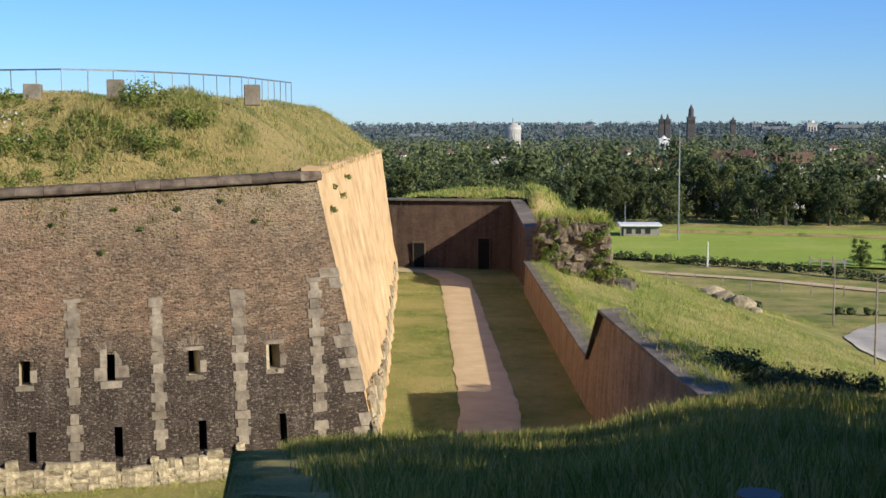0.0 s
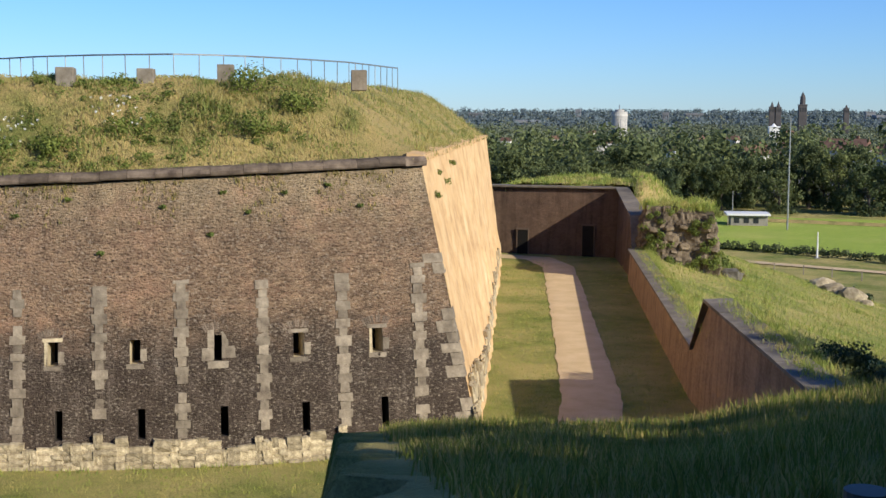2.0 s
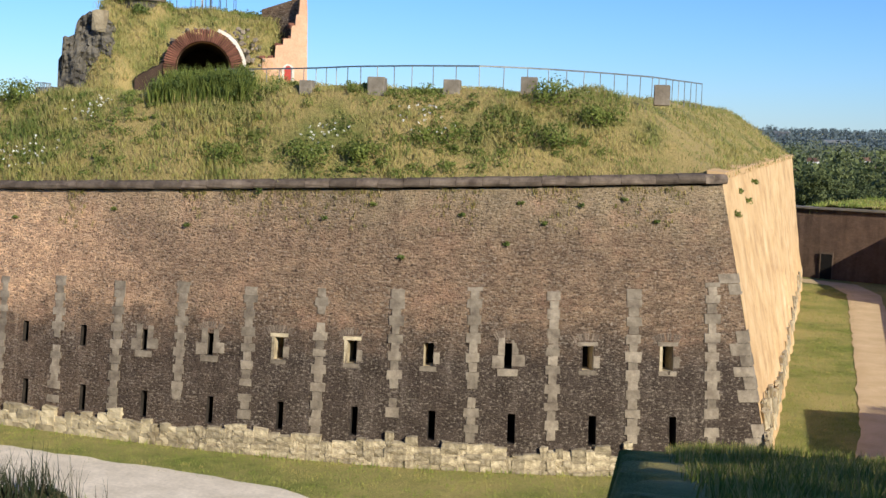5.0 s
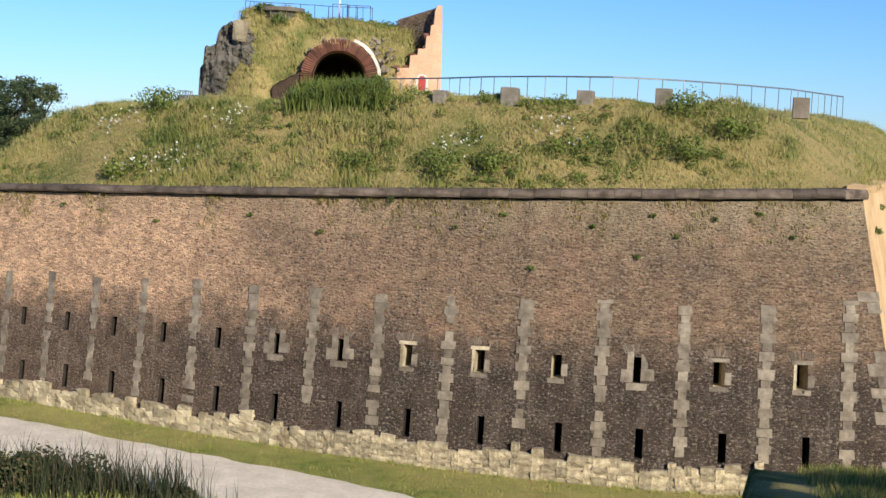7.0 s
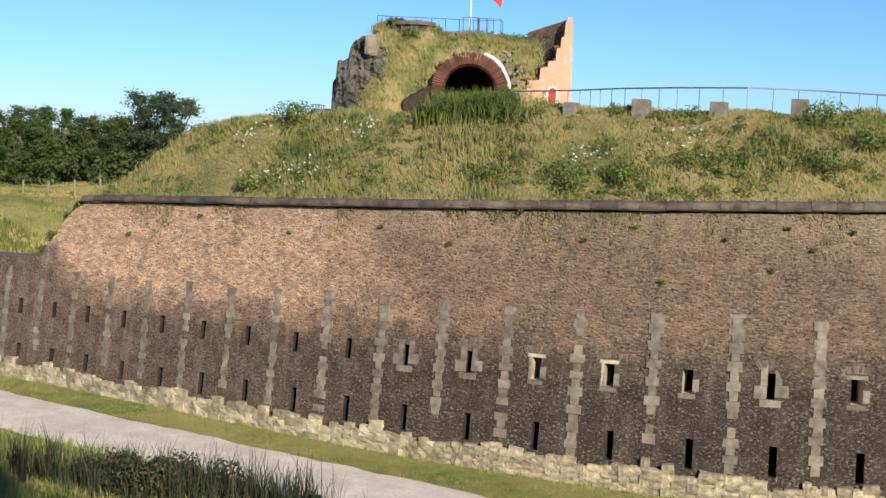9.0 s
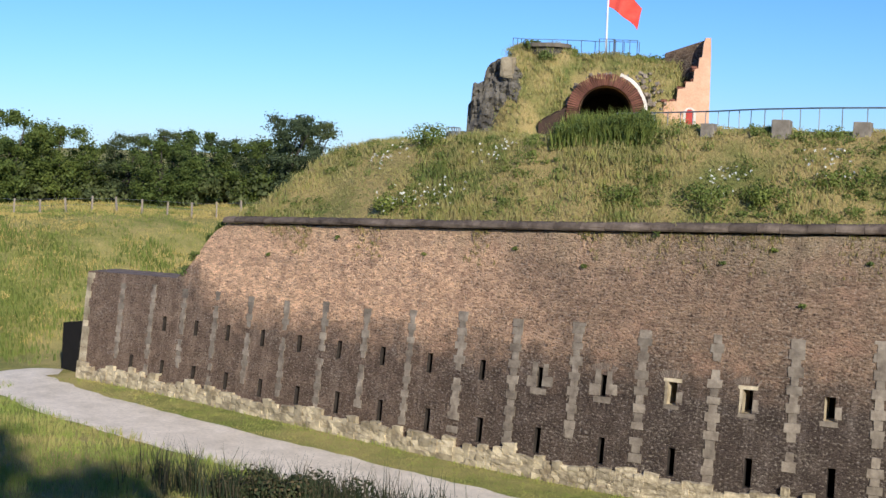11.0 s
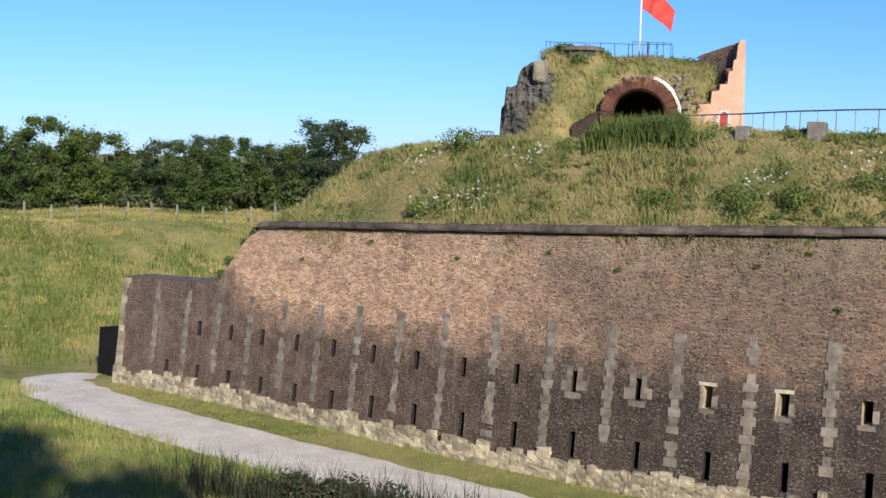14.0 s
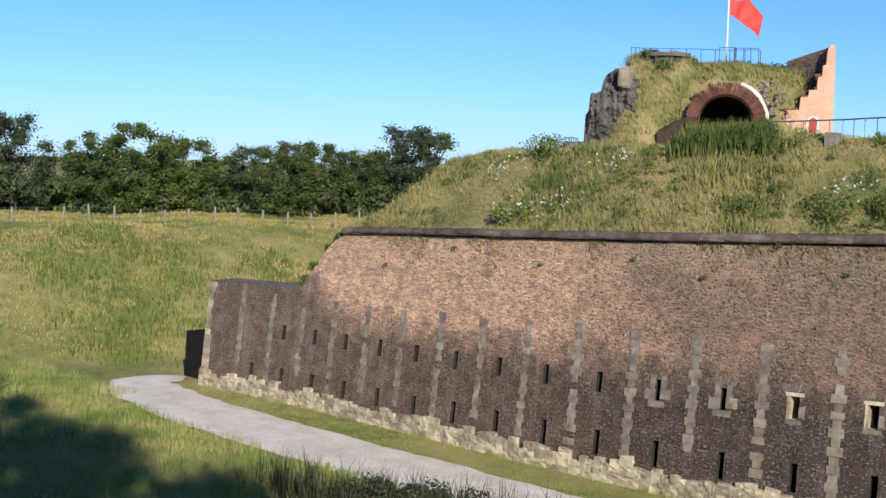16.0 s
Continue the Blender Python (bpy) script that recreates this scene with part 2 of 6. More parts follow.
M_MOUND = grass_material("mound_turf", ((0.085, 0.12, 0.028), (0.20, 0.215, 0.06)), (0.42, 0.325, 0.13), (0.32, 0.52), 0.3)
M_FIELD = grass_material("mown_field", ((0.30, 0.40, 0.06), (0.40, 0.48, 0.085)), (0.48, 0.50, 0.12), (0.5, 0.75), 0.05)
M_BLADE = leaf_material("grass_blades", (0.11, 0.16, 0.033), (0.27, 0.31, 0.075), (0.46, 0.39, 0.17))
M_DRYBLADE = leaf_material("dry_grass_blades", (0.17, 0.19, 0.045), (0.36, 0.31, 0.105), (0.50, 0.40, 0.18))
M_TURFBLADE = leaf_material("mound_grass_blades", (0.10, 0.145, 0.03), (0.27, 0.29, 0.075), (0.48, 0.39, 0.18), ground=[(0.32, (0.11, 0.165, 0.04)), (0.44, (0.25, 0.29, 0.075)), (0.52, (0.47, 0.39, 0.165)), (0.60, (0.36, 0.37, 0.10)), (0.72, (0.36, 0.24, 0.13))])
M_GLACIS = leaf_material("slope_grass_blades", (0.20, 0.28, 0.05), (0.40, 0.42, 0.10), (0.62, 0.50, 0.22), ground=[(0.36, (0.15, 0.23, 0.04)), (0.5, (0.34, 0.40, 0.085)), (0.62, (0.56, 0.45, 0.18))])
M_HILL = leaf_material("hill_grass_blades", (0.19, 0.25, 0.05), (0.40, 0.38, 0.10), (0.60, 0.47, 0.20), ground=[(0.40, (0.13, 0.19, 0.04)), (0.46, (0.28, 0.31, 0.07)), (0.51, (0.60, 0.45, 0.16)), (0.60, (0.50, 0.41, 0.13)), (0.66, (0.24, 0.28, 0.065))], ground_scale=0.16)
M_WEED = leaf_material("weed_leaves", (0.10, 0.15, 0.034), (0.22, 0.27, 0.075))
M_FLOWER = plain("white_flower_heads", (0.7, 0.7, 0.62), (0.8, 0.8, 0.74), 5, relief=0)
M_LEAF = leaf_material("tree_leaves", (0.065, 0.105, 0.026), (0.14, 0.185, 0.05), through_light=0.3, patches=0.5, depth=0.8)
M_LEAF2 = leaf_material("dark_tree_leaves", (0.055, 0.08, 0.035), (0.12, 0.15, 0.07), through_light=0.3, patches=0.5, depth=0.8)
M_WOODLEAF = leaf_material("wood_edge_leaves", (0.07, 0.10, 0.045), (0.18, 0.215, 0.095), through_light=0.25, patches=0.07, depth=0.9)
# far leaves made bluer and paler: distance haze put into their colour
M_FARLEAF = leaf_material("far_tree_leaves_hazed", (0.085, 0.115, 0.09), (0.18, 0.21, 0.155), through_light=0.15, patches=0.045, depth=0.9)
M_BLUELEAF = leaf_material("horizon_tree_leaves_hazed", (0.10, 0.135, 0.155), (0.16, 0.20, 0.225), through_light=0.15, patches=0.02, depth=0.6)
M_DARKBUSH = leaf_material("dark_bush_leaves", (0.028, 0.042, 0.02), (0.06, 0.078, 0.036), (0.12, 0.10, 0.06), through_light=0.15)
M_BARK = plain("bark", (0.06, 0.05, 0.04), (0.12, 0.10, 0.08), 3, fine=12, relief=0.03)
M_TOWN = plain("town_render", (0.5, 0.47, 0.43), (0.7, 0.68, 0.64), 0.3, relief=0, vary=0.4)
M_TOWER = plain("church_stone", (0.06, 0.058, 0.06), (0.11, 0.10, 0.10), 0.1, relief=0)
M_ROOF = plain("roof_tile", (0.13, 0.075, 0.055), (0.22, 0.13, 0.09), 0.6, relief=0, vary=0.3)
M_GLASS = plain("dark_window_glass", (0.02, 0.025, 0.03), (0.04, 0.045, 0.05), 1, rough=0.2, relief=0)


# ---- mesh helpers ----
def mesh_of(name, verts, faces, uvs=None):
    me = bpy.data.meshes.new(name)
    me.from_pydata(verts, [], faces)
    if uvs is not None:
        layer = me.uv_layers.new()
        idx = np.empty(len(me.loops), dtype=np.int32)
        me.loops.foreach_get("vertex_index", idx)
        layer.data.foreach_set("uv", np.asarray(uvs, dtype=np.float32)[idx].ravel())
    me.update()
    return me


def thing(name, label, category, kind="", group="", at=(0, 0, 0)):
    ob = new(name)
    ob.location = at
    ob.empty_display_size = 0.2
    return tagged(ob, label, category, group, kind)


def add(name, me, material, parent=None, label="", smooth=False):
    if not me.materials:
        me.materials.append(material)
    if smooth:
        me.polygons.foreach_set("use_smooth", [True] * len(me.polygons))
    ob = new(name, me)
    if parent is not None:
        ob.parent = parent
    if label:
        ob["label"] = label
    return ob


def part(name, bm, material, parent=None, label="", smooth=False):
    me = bpy.data.meshes.new(name)
    bm.to_mesh(me)
    bm.free()
    return add(name, me, material, parent, label, smooth)


def box_bm(sx, sy, sz, bevel=0.0, rough=0.0, seed=0, origin=(0, 0, 0)):
    """A box standing on its base, with bevelled and slightly uneven edges."""
    bm = bmesh.new()
    bmesh.ops.create_cube(bm, size=1)
    for v in bm.verts:
        v.co = Vector((v.co.x * sx, v.co.y * sy, (v.co.z + 0.5) * sz))
    if bevel:
        bmesh.ops.bevel(bm, geom=bm.edges[:], offset=bevel, segments=1, affect="EDGES")
    if rough:
        rnd = random.Random(seed)
        for v in bm.verts:
            v.co += Vector([rnd.uniform(-rough, rough) for _ in range(3)])
    for v in bm.verts:
        v.co += Vector(origin)
    return bm


def tube(points, radius, sides=6, taper=1.0):
    """A bmesh tube along points."""
    bm = bmesh.new()
    rings = []
    for i, p in enumerate(points):
        p = Vector(p)
        a = Vector(points[max(i - 1, 0)])
        b = Vector(points[min(i + 1, len(points) - 1)])
        q = (b - a).to_track_quat("Z", "Y").to_matrix()
        r = radius * (1 + (taper - 1) * i / max(1, len(points) - 1))
        rings.append([bm.verts.new(p + q @ Vector((math.cos(k * math.tau / sides) * r, math.sin(k * math.tau / sides) * r, 0))) for k in range(sides)])
    for r0, r1 in zip(rings, rings[1:]):
        for k in range(sides):
            bm.faces.new((r0[k], r0[(k + 1) % sides], r1[(k + 1) % sides], r1[k]))
    bm.faces.new(rings[0][::-1])
    bm.faces.new(rings[-1])
    return bm


def smooth_step(a, b, x):
    t = min(1.0, max(0.0, (x - a) / (b - a)))
    return t * t * (3 - 2 * t)


def wob(x, y, s=1.0, seed=0.0):
    return noise.noise(Vector((x * s + seed, y * s - seed, seed * 0.7)))


# ---- plan of the fort ----
BATTER = 0.13


def wall_y(x):
    """The foot of the bowed main wall at loophole height."""
    return ((0.00017373 * x + 0.02044) * x + 0.79878) * x + 48.148


def wall_in(x):
    """The unit vector into the fort."""
    s = (3 * 0.00017373 * x + 2 * 0.02044) * x + 0.79878
    k = math.hypot(1, s)
    return Vector((-s / k, 1 / k, 0))


def wall_scale(x):
    return 1.0 + (x + 8.0) * 0.0052


def wall_point(x, v, out=0.0):
    """A place on the main wall: x of its foot, nominal height v above the ditch, out: how far proud of the face."""
    z = 1.5 + (v - 1.5) * wall_scale(x)
    n = wall_in(x)
    p = Vector((x, wall_y(x), z)) + n * (BATTER * (z - 1.5) - out)
    return p


def hole_x(k):
    if k > 15:
        return hole_x(15) - 2.15 * (k - 15)
    return (((-0.00010687 * k + 0.0042299) * k + -0.036182) * k + -2.4792) * k + -8.0136


CORNER_X, STEP_X, LOW_X, END_X = -5.0, -43.2, -46.3, -52.4
TOP_V = 9.8
LOW_V = 6.6


def corner_x(v):
    """The salient corner leans back on both faces."""
    return -4.95 - 0.155 * v


def wall_top(x):
    if x > STEP_X:
        return TOP_V
    return LOW_V + (TOP_V - LOW_V) * smooth_step(LOW_X, STEP_X, x) ** 0.8 if x > LOW_X else LOW_V


# ---- ground ----
def counter_x(y):
    """The counterscarp's face, along the ditch."""
    if y < 52:
        return 2.95 + (52 - y) * 0.1
    return 2.95 - (y - 52) * 0.065


def ground_z(x, y):
    d = math.hypot(x, y)
    az = math.degrees(math.atan2(-x, y)) if d > 0.1 else 0.0
    slope = 0.235 - 0.035 * smooth_step(-2, -11, az) + 0.165 * smooth_step(12.8, 13.6, az) - 0.1 * smooth_step(44, 56, az)
    hill = 10.3 - slope * max(0.0, d - 3.5) + 0.05 * max(0.0, min(x, 4) + 6) * smooth_step(20, 30, d) * (az < 13.2)
    if y < 3:
        hill = max(hill, 10.3 - 0.1 * max(0.0, d - 3.5))
    floor = 0.27 * smooth_step(-8, -45, x)
    # ditch floor
    z = floor
    cx = counter_x(y)
    lip = 1.1 if y < 53.6 else 0.75
    if x > cx + lip and y > 34:
        out = x - cx
        z = (4.3 if y < 51 else 2.1 + 2.2 * smooth_step(54, 51, y)) - 0.31 * max(0.0, out - 1.0) - 0.35 * smooth_step(0, 25, y - 110)
        if out > 30:
            z = max(z, -6.4 - 0.02 * (out - 30))
        z = max(z, -6.5)
    if x > cx + lip and 0 < y < 60:
        z = max(hill, min(z, 4.3) if y > 34 else -6.5) if y > 34 else max(hill, 4.3 - 0.2 * max(0.0, x - 7) if y > 22 else hill)
    elif y <= 34.4 and az < 13.2:
        z = hill if y < 33.2 + 0.12 * (x + 6) else floor
    elif az >= 13.2 and y < 45:
        z = max(floor, hill)
    # western hill
    t = -(x + 57) * 0.8 + (y - 38) * 0.25
    if x < -30:
        z = max(z, 6.5 * smooth_step(0, 19, t)) + 0.0
    if -52.2 < x < -40 and wall_y(x) + 1.0 < y < 64:
        z = max(z, (5.0 + 0.1 * (y - 39) + 0.36 * (x + 52) * smooth_step(0, 7, y - wall_y(x) - 1)) * smooth_step(-52.3, -51.2, x))
    # the fields and the plain
    if y > 112:
        f = smooth_step(112, 155, y)
        z = z * (1 - f) - 8.0 * f
    far = max(y, 0.75 * d)
    z -= 24 * smooth_step(270, 620, far)
    z += 29 * smooth_step(1400, 4700, far) * (1 - smooth_step(15, 30, az))
    if x < -60 and y < 260:
        z = max(z, 6.5 * smooth_step(0, 19, t))
    if z > 0.5 and d < 130:
        z += 0.12 * wob(x, y, 0.5) + 0.25 * wob(x, y, 0.12, 3) * (d > 12)
    return z


def steps(*spans):
    out = []
    for a, b, s in spans:
        k = max(1, round((b - a) / s))
        out += [a + (b - a) * i / k for i in range(k)]
    return out + [spans[-1][1]]


gx = steps((-4500, -600, 500), (-600, -130, 30), (-130, -70, 4), (-70, 40, 0.7), (40, 130, 4), (130, 600, 30), (600, 4500, 500))
gy = steps((-300, -20, 20), (-20, 118, 0.7), (118, 160, 3), (160, 700, 15), (700, 4900, 300))
gv = [(x, y, ground_z(x, y)) for y in gy for x in gx]
nx = len(gx)
gf = [(j * nx + i, j * nx + i + 1, (j + 1) * nx + i + 1, (j + 1) * nx + i) for j in range(len(gy) - 1) for i in range(nx - 1)]
tagged(add("ground", mesh_of("ground", gv, gf), M_GROUND, smooth=True), "grassy green and straw-coloured meadow ground falling to a wooded plain", "ground", kind="structure")


def ribbon(name, line, material, label, category, lift=0.03, ragged=0.25):
    """A path that lies on the ground: rows of (x, y, half width)."""
    verts, faces = [], []
    pts = []
    for (x0, y0, w0), (x1, y1, w1) in zip(line, line[1:]):
        k = max(2, int(math.hypot(x1 - x0, y1 - y0) / 0.6))
        pts += [(x0 + (x1 - x0) * i / k, y0 + (y1 - y0) * i / k, w0 + (w1 - w0) * i / k) for i in range(k)]
    pts.append(line[-1])
    m = 8
    for i, (x, y, w) in enumerate(pts):
        xa, ya, _ = pts[max(0, i - 2)]
        xb, yb, _ = pts[min(len(pts) - 1, i + 2)]
        k = math.hypot(xb - xa, yb - ya)
        nxx, nyy = -(yb - ya) / k, (xb - xa) / k
        for j in range(m + 1):
            s = (j / m * 2 - 1) * (w + ragged * wob(x, y, 0.9, 5 if j < m / 2 else 11) * (j in (0, m)))
            px, py = x + nxx * s, y + nyy * s
            verts.append((px, py, max(ground_z(px, py), 0) + lift + (0.03 if 0 < j < m else 0) if name != "road" else ground_z(px, py) + 0.12))
    for i in range(len(pts) - 1):
        for j in range(m):
            a = i * (m + 1) + j
            faces.append((a, a + 1, a + m + 2, a + m + 1))
    return tagged(add(name, mesh_of(name, verts, faces), material, smooth=True), label, category, kind="structure")


ribbon("gravel_path", [(-54.0, 37.5, 0.7), (-54.8, 36.7, 1.1), (-54.6, 35.4, 1.5), (-52.4, 34.2, 1.8), (-46, 33.2, 2.0), (-38, 33.0, 2.1), (-28, 33.0, 2.2), (-20, 33.2, 2.2), (-14, 31.5, 2.2), (-10, 26, 2.0)], M_GRAVEL, "pale gravel path along the foot of the fort wall", "path")
ribbon("sand_path", [(-1.05, 38, 1.25), (-1.05, 52, 1.25), (-2.85, 75, 1.2), (-4.7, 97, 1.2), (-6.6, 102.4, 1.2), (-11, 104, 1.1)], M_SAND, "ochre sand path on the grassy floor of the dry moat", "path", ragged=0.12)


# ---- main wall ----
def openings():
    """x centre, half width, bottom and top (nominal heights) of every loophole of both rows."""
    rnd = random.Random(4)
    out = []
    for k in range(0, 18):
        x = hole_x(k)
        big = k in (0, 1, 3, 4, 5)
        out.append((x + 0.03, 0.12 if k else 0.11, 0.95, 1.98 - 0.12 * (k > 11), False))
        hw = 0.17 if big else 0.12
        if k < 17:
            out.append((x - 0.13 + rnd.uniform(-0.03, 0.03), hw, 3.52, 4.36 if k != 2 else 4.42, big))
    return out


def build_main_wall():
    wall = thing("wall_main", "bowed battered fort wall of old brown and blackened brick with two rows of loopholes", "wall", "structure")
    holes = openings()
    xs = {CORNER_X, STEP_X, LOW_X, END_X}
    x = END_X
    while x < CORNER_X:
        xs.add(round(x, 3))
        x += 0.65
    for hx, hw, *_ in holes:
        xs |= {round(hx - hw, 4), round(hx + hw, 4)}
    xs = sorted(xs)
    xs = [a for i, a in enumerate(xs) if i == 0 or a - xs[i - 1] > 1e-3]
    vs = sorted({0.0 - 0.4, 0.3, 0.95, 1.86, 1.98, 2.8, 3.52, 4.36, 4.42, 5.2, 6.0, LOW_V, 7.4, 8.2, 9.0, TOP_V})
    verts, uvs, index, faces = [], [], {}, []

    def vert(i, j):
        if (i, j) not in index:
            x, top = xs[i], wall_top(xs[i])
            v = min(vs[j], top)
            index[i, j] = len(verts)
            x = min(x, corner_x(v))
            verts.append(wall_point(x, v, 0.05 * wob(x, v * 2, 0.6) * (x < -8)))
            uvs.append((x * 1.08, verts[-1].z))
        return index[i, j]

    for i in range(len(xs) - 1):
        xm = (xs[i] + xs[i + 1]) / 2
        for j in range(len(vs) - 1):
            vm = (vs[j] + vs[j + 1]) / 2
            if vs[j] >= max(wall_top(xs[i]), wall_top(xs[i + 1])) - 1e-6:
                continue
            if xs[i] >= corner_x(vs[j]):
                continue
            if any(abs(xm - hx) < hw and b < vm < t for hx, hw, b, t, _ in holes):
                continue
            faces.append((vert(i, j), vert(i + 1, j), vert(i + 1, j + 1), vert(i, j + 1)))
    # the wall's back and top, 1.6 m inside
    front = add("brickwork", mesh_of("brickwork", verts, faces, uvs), M_WALL, wall)
    bv, bf = [], []
    ks = [i for i in range(len(xs))]
    for i in ks:
        p, q = wall_point(min(xs[i], corner_x(TOP_V)), wall_top(xs[i])), wall_point(xs[i], -0.4)
        n = wall_in(xs[i])
        bv += [p, p + n * 1.7, q + n * 1.9]
    for a in range(len(ks) - 1):
        for c in range(2):
            bf.append((a * 3 + c, a * 3 + c + 1, a * 3 + c + 4, a * 3 + c + 3))
    bf += [(0, 1, 2), tuple((len(ks) - 1) * 3 + c for c in (2, 1, 0))]
    p0 = len(bv)
    bv.append(wall_point(END_X, -0.4))
    bf.append((0, 2, p0))
    add("wall_core", mesh_of("wall_core", bv, bf), M_CORDON, wall)
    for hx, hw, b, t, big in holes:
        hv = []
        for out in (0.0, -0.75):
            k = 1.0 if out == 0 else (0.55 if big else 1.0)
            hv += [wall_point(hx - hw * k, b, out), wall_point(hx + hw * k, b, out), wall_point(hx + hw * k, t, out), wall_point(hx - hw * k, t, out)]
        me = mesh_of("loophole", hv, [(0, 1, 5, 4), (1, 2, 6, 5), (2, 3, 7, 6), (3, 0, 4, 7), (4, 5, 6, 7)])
        # narrow slits take the shade-dark reveal; every back is near-black
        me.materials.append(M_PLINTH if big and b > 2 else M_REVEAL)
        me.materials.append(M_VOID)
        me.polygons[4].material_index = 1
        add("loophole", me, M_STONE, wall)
    # stone dressings and toothed piers
    rnd = random.Random(11)

    def block(name, x0, x1, v0, v1, proud, material, jag=0.012):
        c = []
        for out in (proud, -0.08):
            for x, v in ((x0, v0), (x1, v0), (x1, v1), (x0, v1)):
                j = jag if out > 0 else 0
                c.append(wall_point(x + rnd.uniform(-j, j), v + rnd.uniform(-j, j), out + rnd.uniform(-j, j) * 0.4))
        add(name, mesh_of(name, c, [(0, 1, 2, 3), (1, 0, 4, 5), (2, 1, 5, 6), (3, 2, 6, 7), (0, 3, 7, 4)]), material, wall)

    for k in range(-1, 18):
        xc = (hole_x(k) + hole_x(k + 1)) / 2 + 0.02
        if xc < END_X + 0.4:
            continue
        v = 0.95 + rnd.uniform(-0.1, 0.2)
        top = (6.3 if k > -1 else 6.5) + rnd.uniform(-0.12, 0.12) - 0.2 * (k > 9)
        wide = rnd.random() < 0.5
        slim = 1.0 if k < 9 else 0.78
        while v < top - 0.12:
            h = rnd.uniform(0.27, 0.36)
            w = (0.235 if wide or v + h > top - 0.1 else 0.145) * rnd.uniform(0.9, 1.1) * slim
            if rnd.random() > 0.03 + 0.35 * (v < 1.8):
                block("quoin_stone", xc - w, xc + w * rnd.uniform(0.85, 1.1), v, min(v + h, top) - 0.006, 0.03, M_STONE, 0.02)
            v += h
            wide = not wide
    # fans of bricks on edge that relieve the upper loopholes
    for hx, hw, b, t, big in holes:
        if b < 2 or hx < -26:
            continue
        for q in range(-6, 7):
            if rnd.random() < 0.15:
                continue
            a0, a1 = 0.085 * q - 0.028, 0.085 * q + 0.028
            base = t + 0.2 - 0.75
            c = []
            for out in (0.014, -0.05):
                for a, rr in ((a0, 0.75), (a1, 0.75), (a1, 1.0), (a0, 1.0)):
                    c.append(wall_point(hx + rr * math.sin(a), base + rr * math.cos(a), out))
            add("arch_brick", mesh_of("arch_brick", c, [(0, 1, 2, 3), (1, 0, 4, 5), (2, 1, 5, 6), (3, 2, 6, 7), (0, 3, 7, 4)]), M_EDGEBRICK, wall)
    v = 0.2
    while v < LOW_V - 0.3:
        h = rnd.uniform(0.3, 0.55)
        block("end_quoin", END_X - 0.01, END_X + rnd.uniform(0.25, 0.5), v + 0.01, v + h - 0.01, 0.02, M_PLINTH)
        v += h
    for hx, hw, b, t, big in holes:
        if b < 2:
            continue
        k = round((-7.98 - hx) / 2.55)
        side = 0.2
        if k == 2 or k == 6 or k == 7:
            block("jamb_stone", hx - hw - 0.40, hx - hw, b + 0.02, b + 0.46, 0.016, M_STONE)
            block("jamb_stone", hx - hw - 0.2, hx - hw, b + 0.47, t + 0.18, 0.016, M_STONE)
            block("jamb_stone", hx + hw, hx + hw + 0.42, b + 0.1, b + 0.5, 0.016, M_STONE)
            block("jamb_stone", hx + hw, hx + hw + 0.2, b + 0.51, t + 0.15, 0.016, M_STONE)
            block("sill_stone", hx - hw - 0.22, hx + hw + 0.2, b - 0.24, b, 0.018, M_STONE)
        elif k < 6:
            block("lintel_stone", hx - hw - 0.16, hx + hw + 0.14, t, t + 0.13, 0.018, M_PLINTH if k in (4, 5) else M_STONE)
            if k in (4, 5, 0):
                block("jamb_stone", hx - hw - 0.09, hx - hw, b, t, 0.014, M_PLINTH)
            block("jamb_stone", hx + hw, hx + hw + 0.2, b + 0.1, b + 0.5, 0.016, M_STONE)
            block("sill_stone", hx - hw - 0.12, hx + hw + 0.1, b - 0.16, b, 0.02, M_STONE)
    return wall


WALL = build_main_wall()


def rubble_material():
    m, n, l, p = nodes_of("pale_rubble_joined")
    v = coords(n)
    col = ramp(n, l, noise_node(n, l, v, 1.6), [(0.3, (0.32, 0.25, 0.15)), (0.7, (0.82, 0.70, 0.46))])
    r = n.new("ShaderNodeNewGeometry").outputs["Random Per Island"]
    col = mix(n, l, 1.0, col, ramp(n, l, r, [(0, (0.5, 0.5, 0.5)), (1, (1, 1, 1))]), "MULTIPLY")
    f = noise_node(n, l, v, 6.0, 3)
    l.new(mix(n, l, 0.35, col, ramp(n, l, f, [(0.3, (0.45, 0.45, 0.45)), (0.7, (1, 1, 1))]), "MULTIPLY"), p.inputs["Base Color"])
    p.inputs["Roughness"].default_value, p.inputs["Specular IOR Level"].default_value = 0.9, 0.2
    bump(n, l, p, f, 0.07)
    return m


M_RUBBLE = rubble_material()


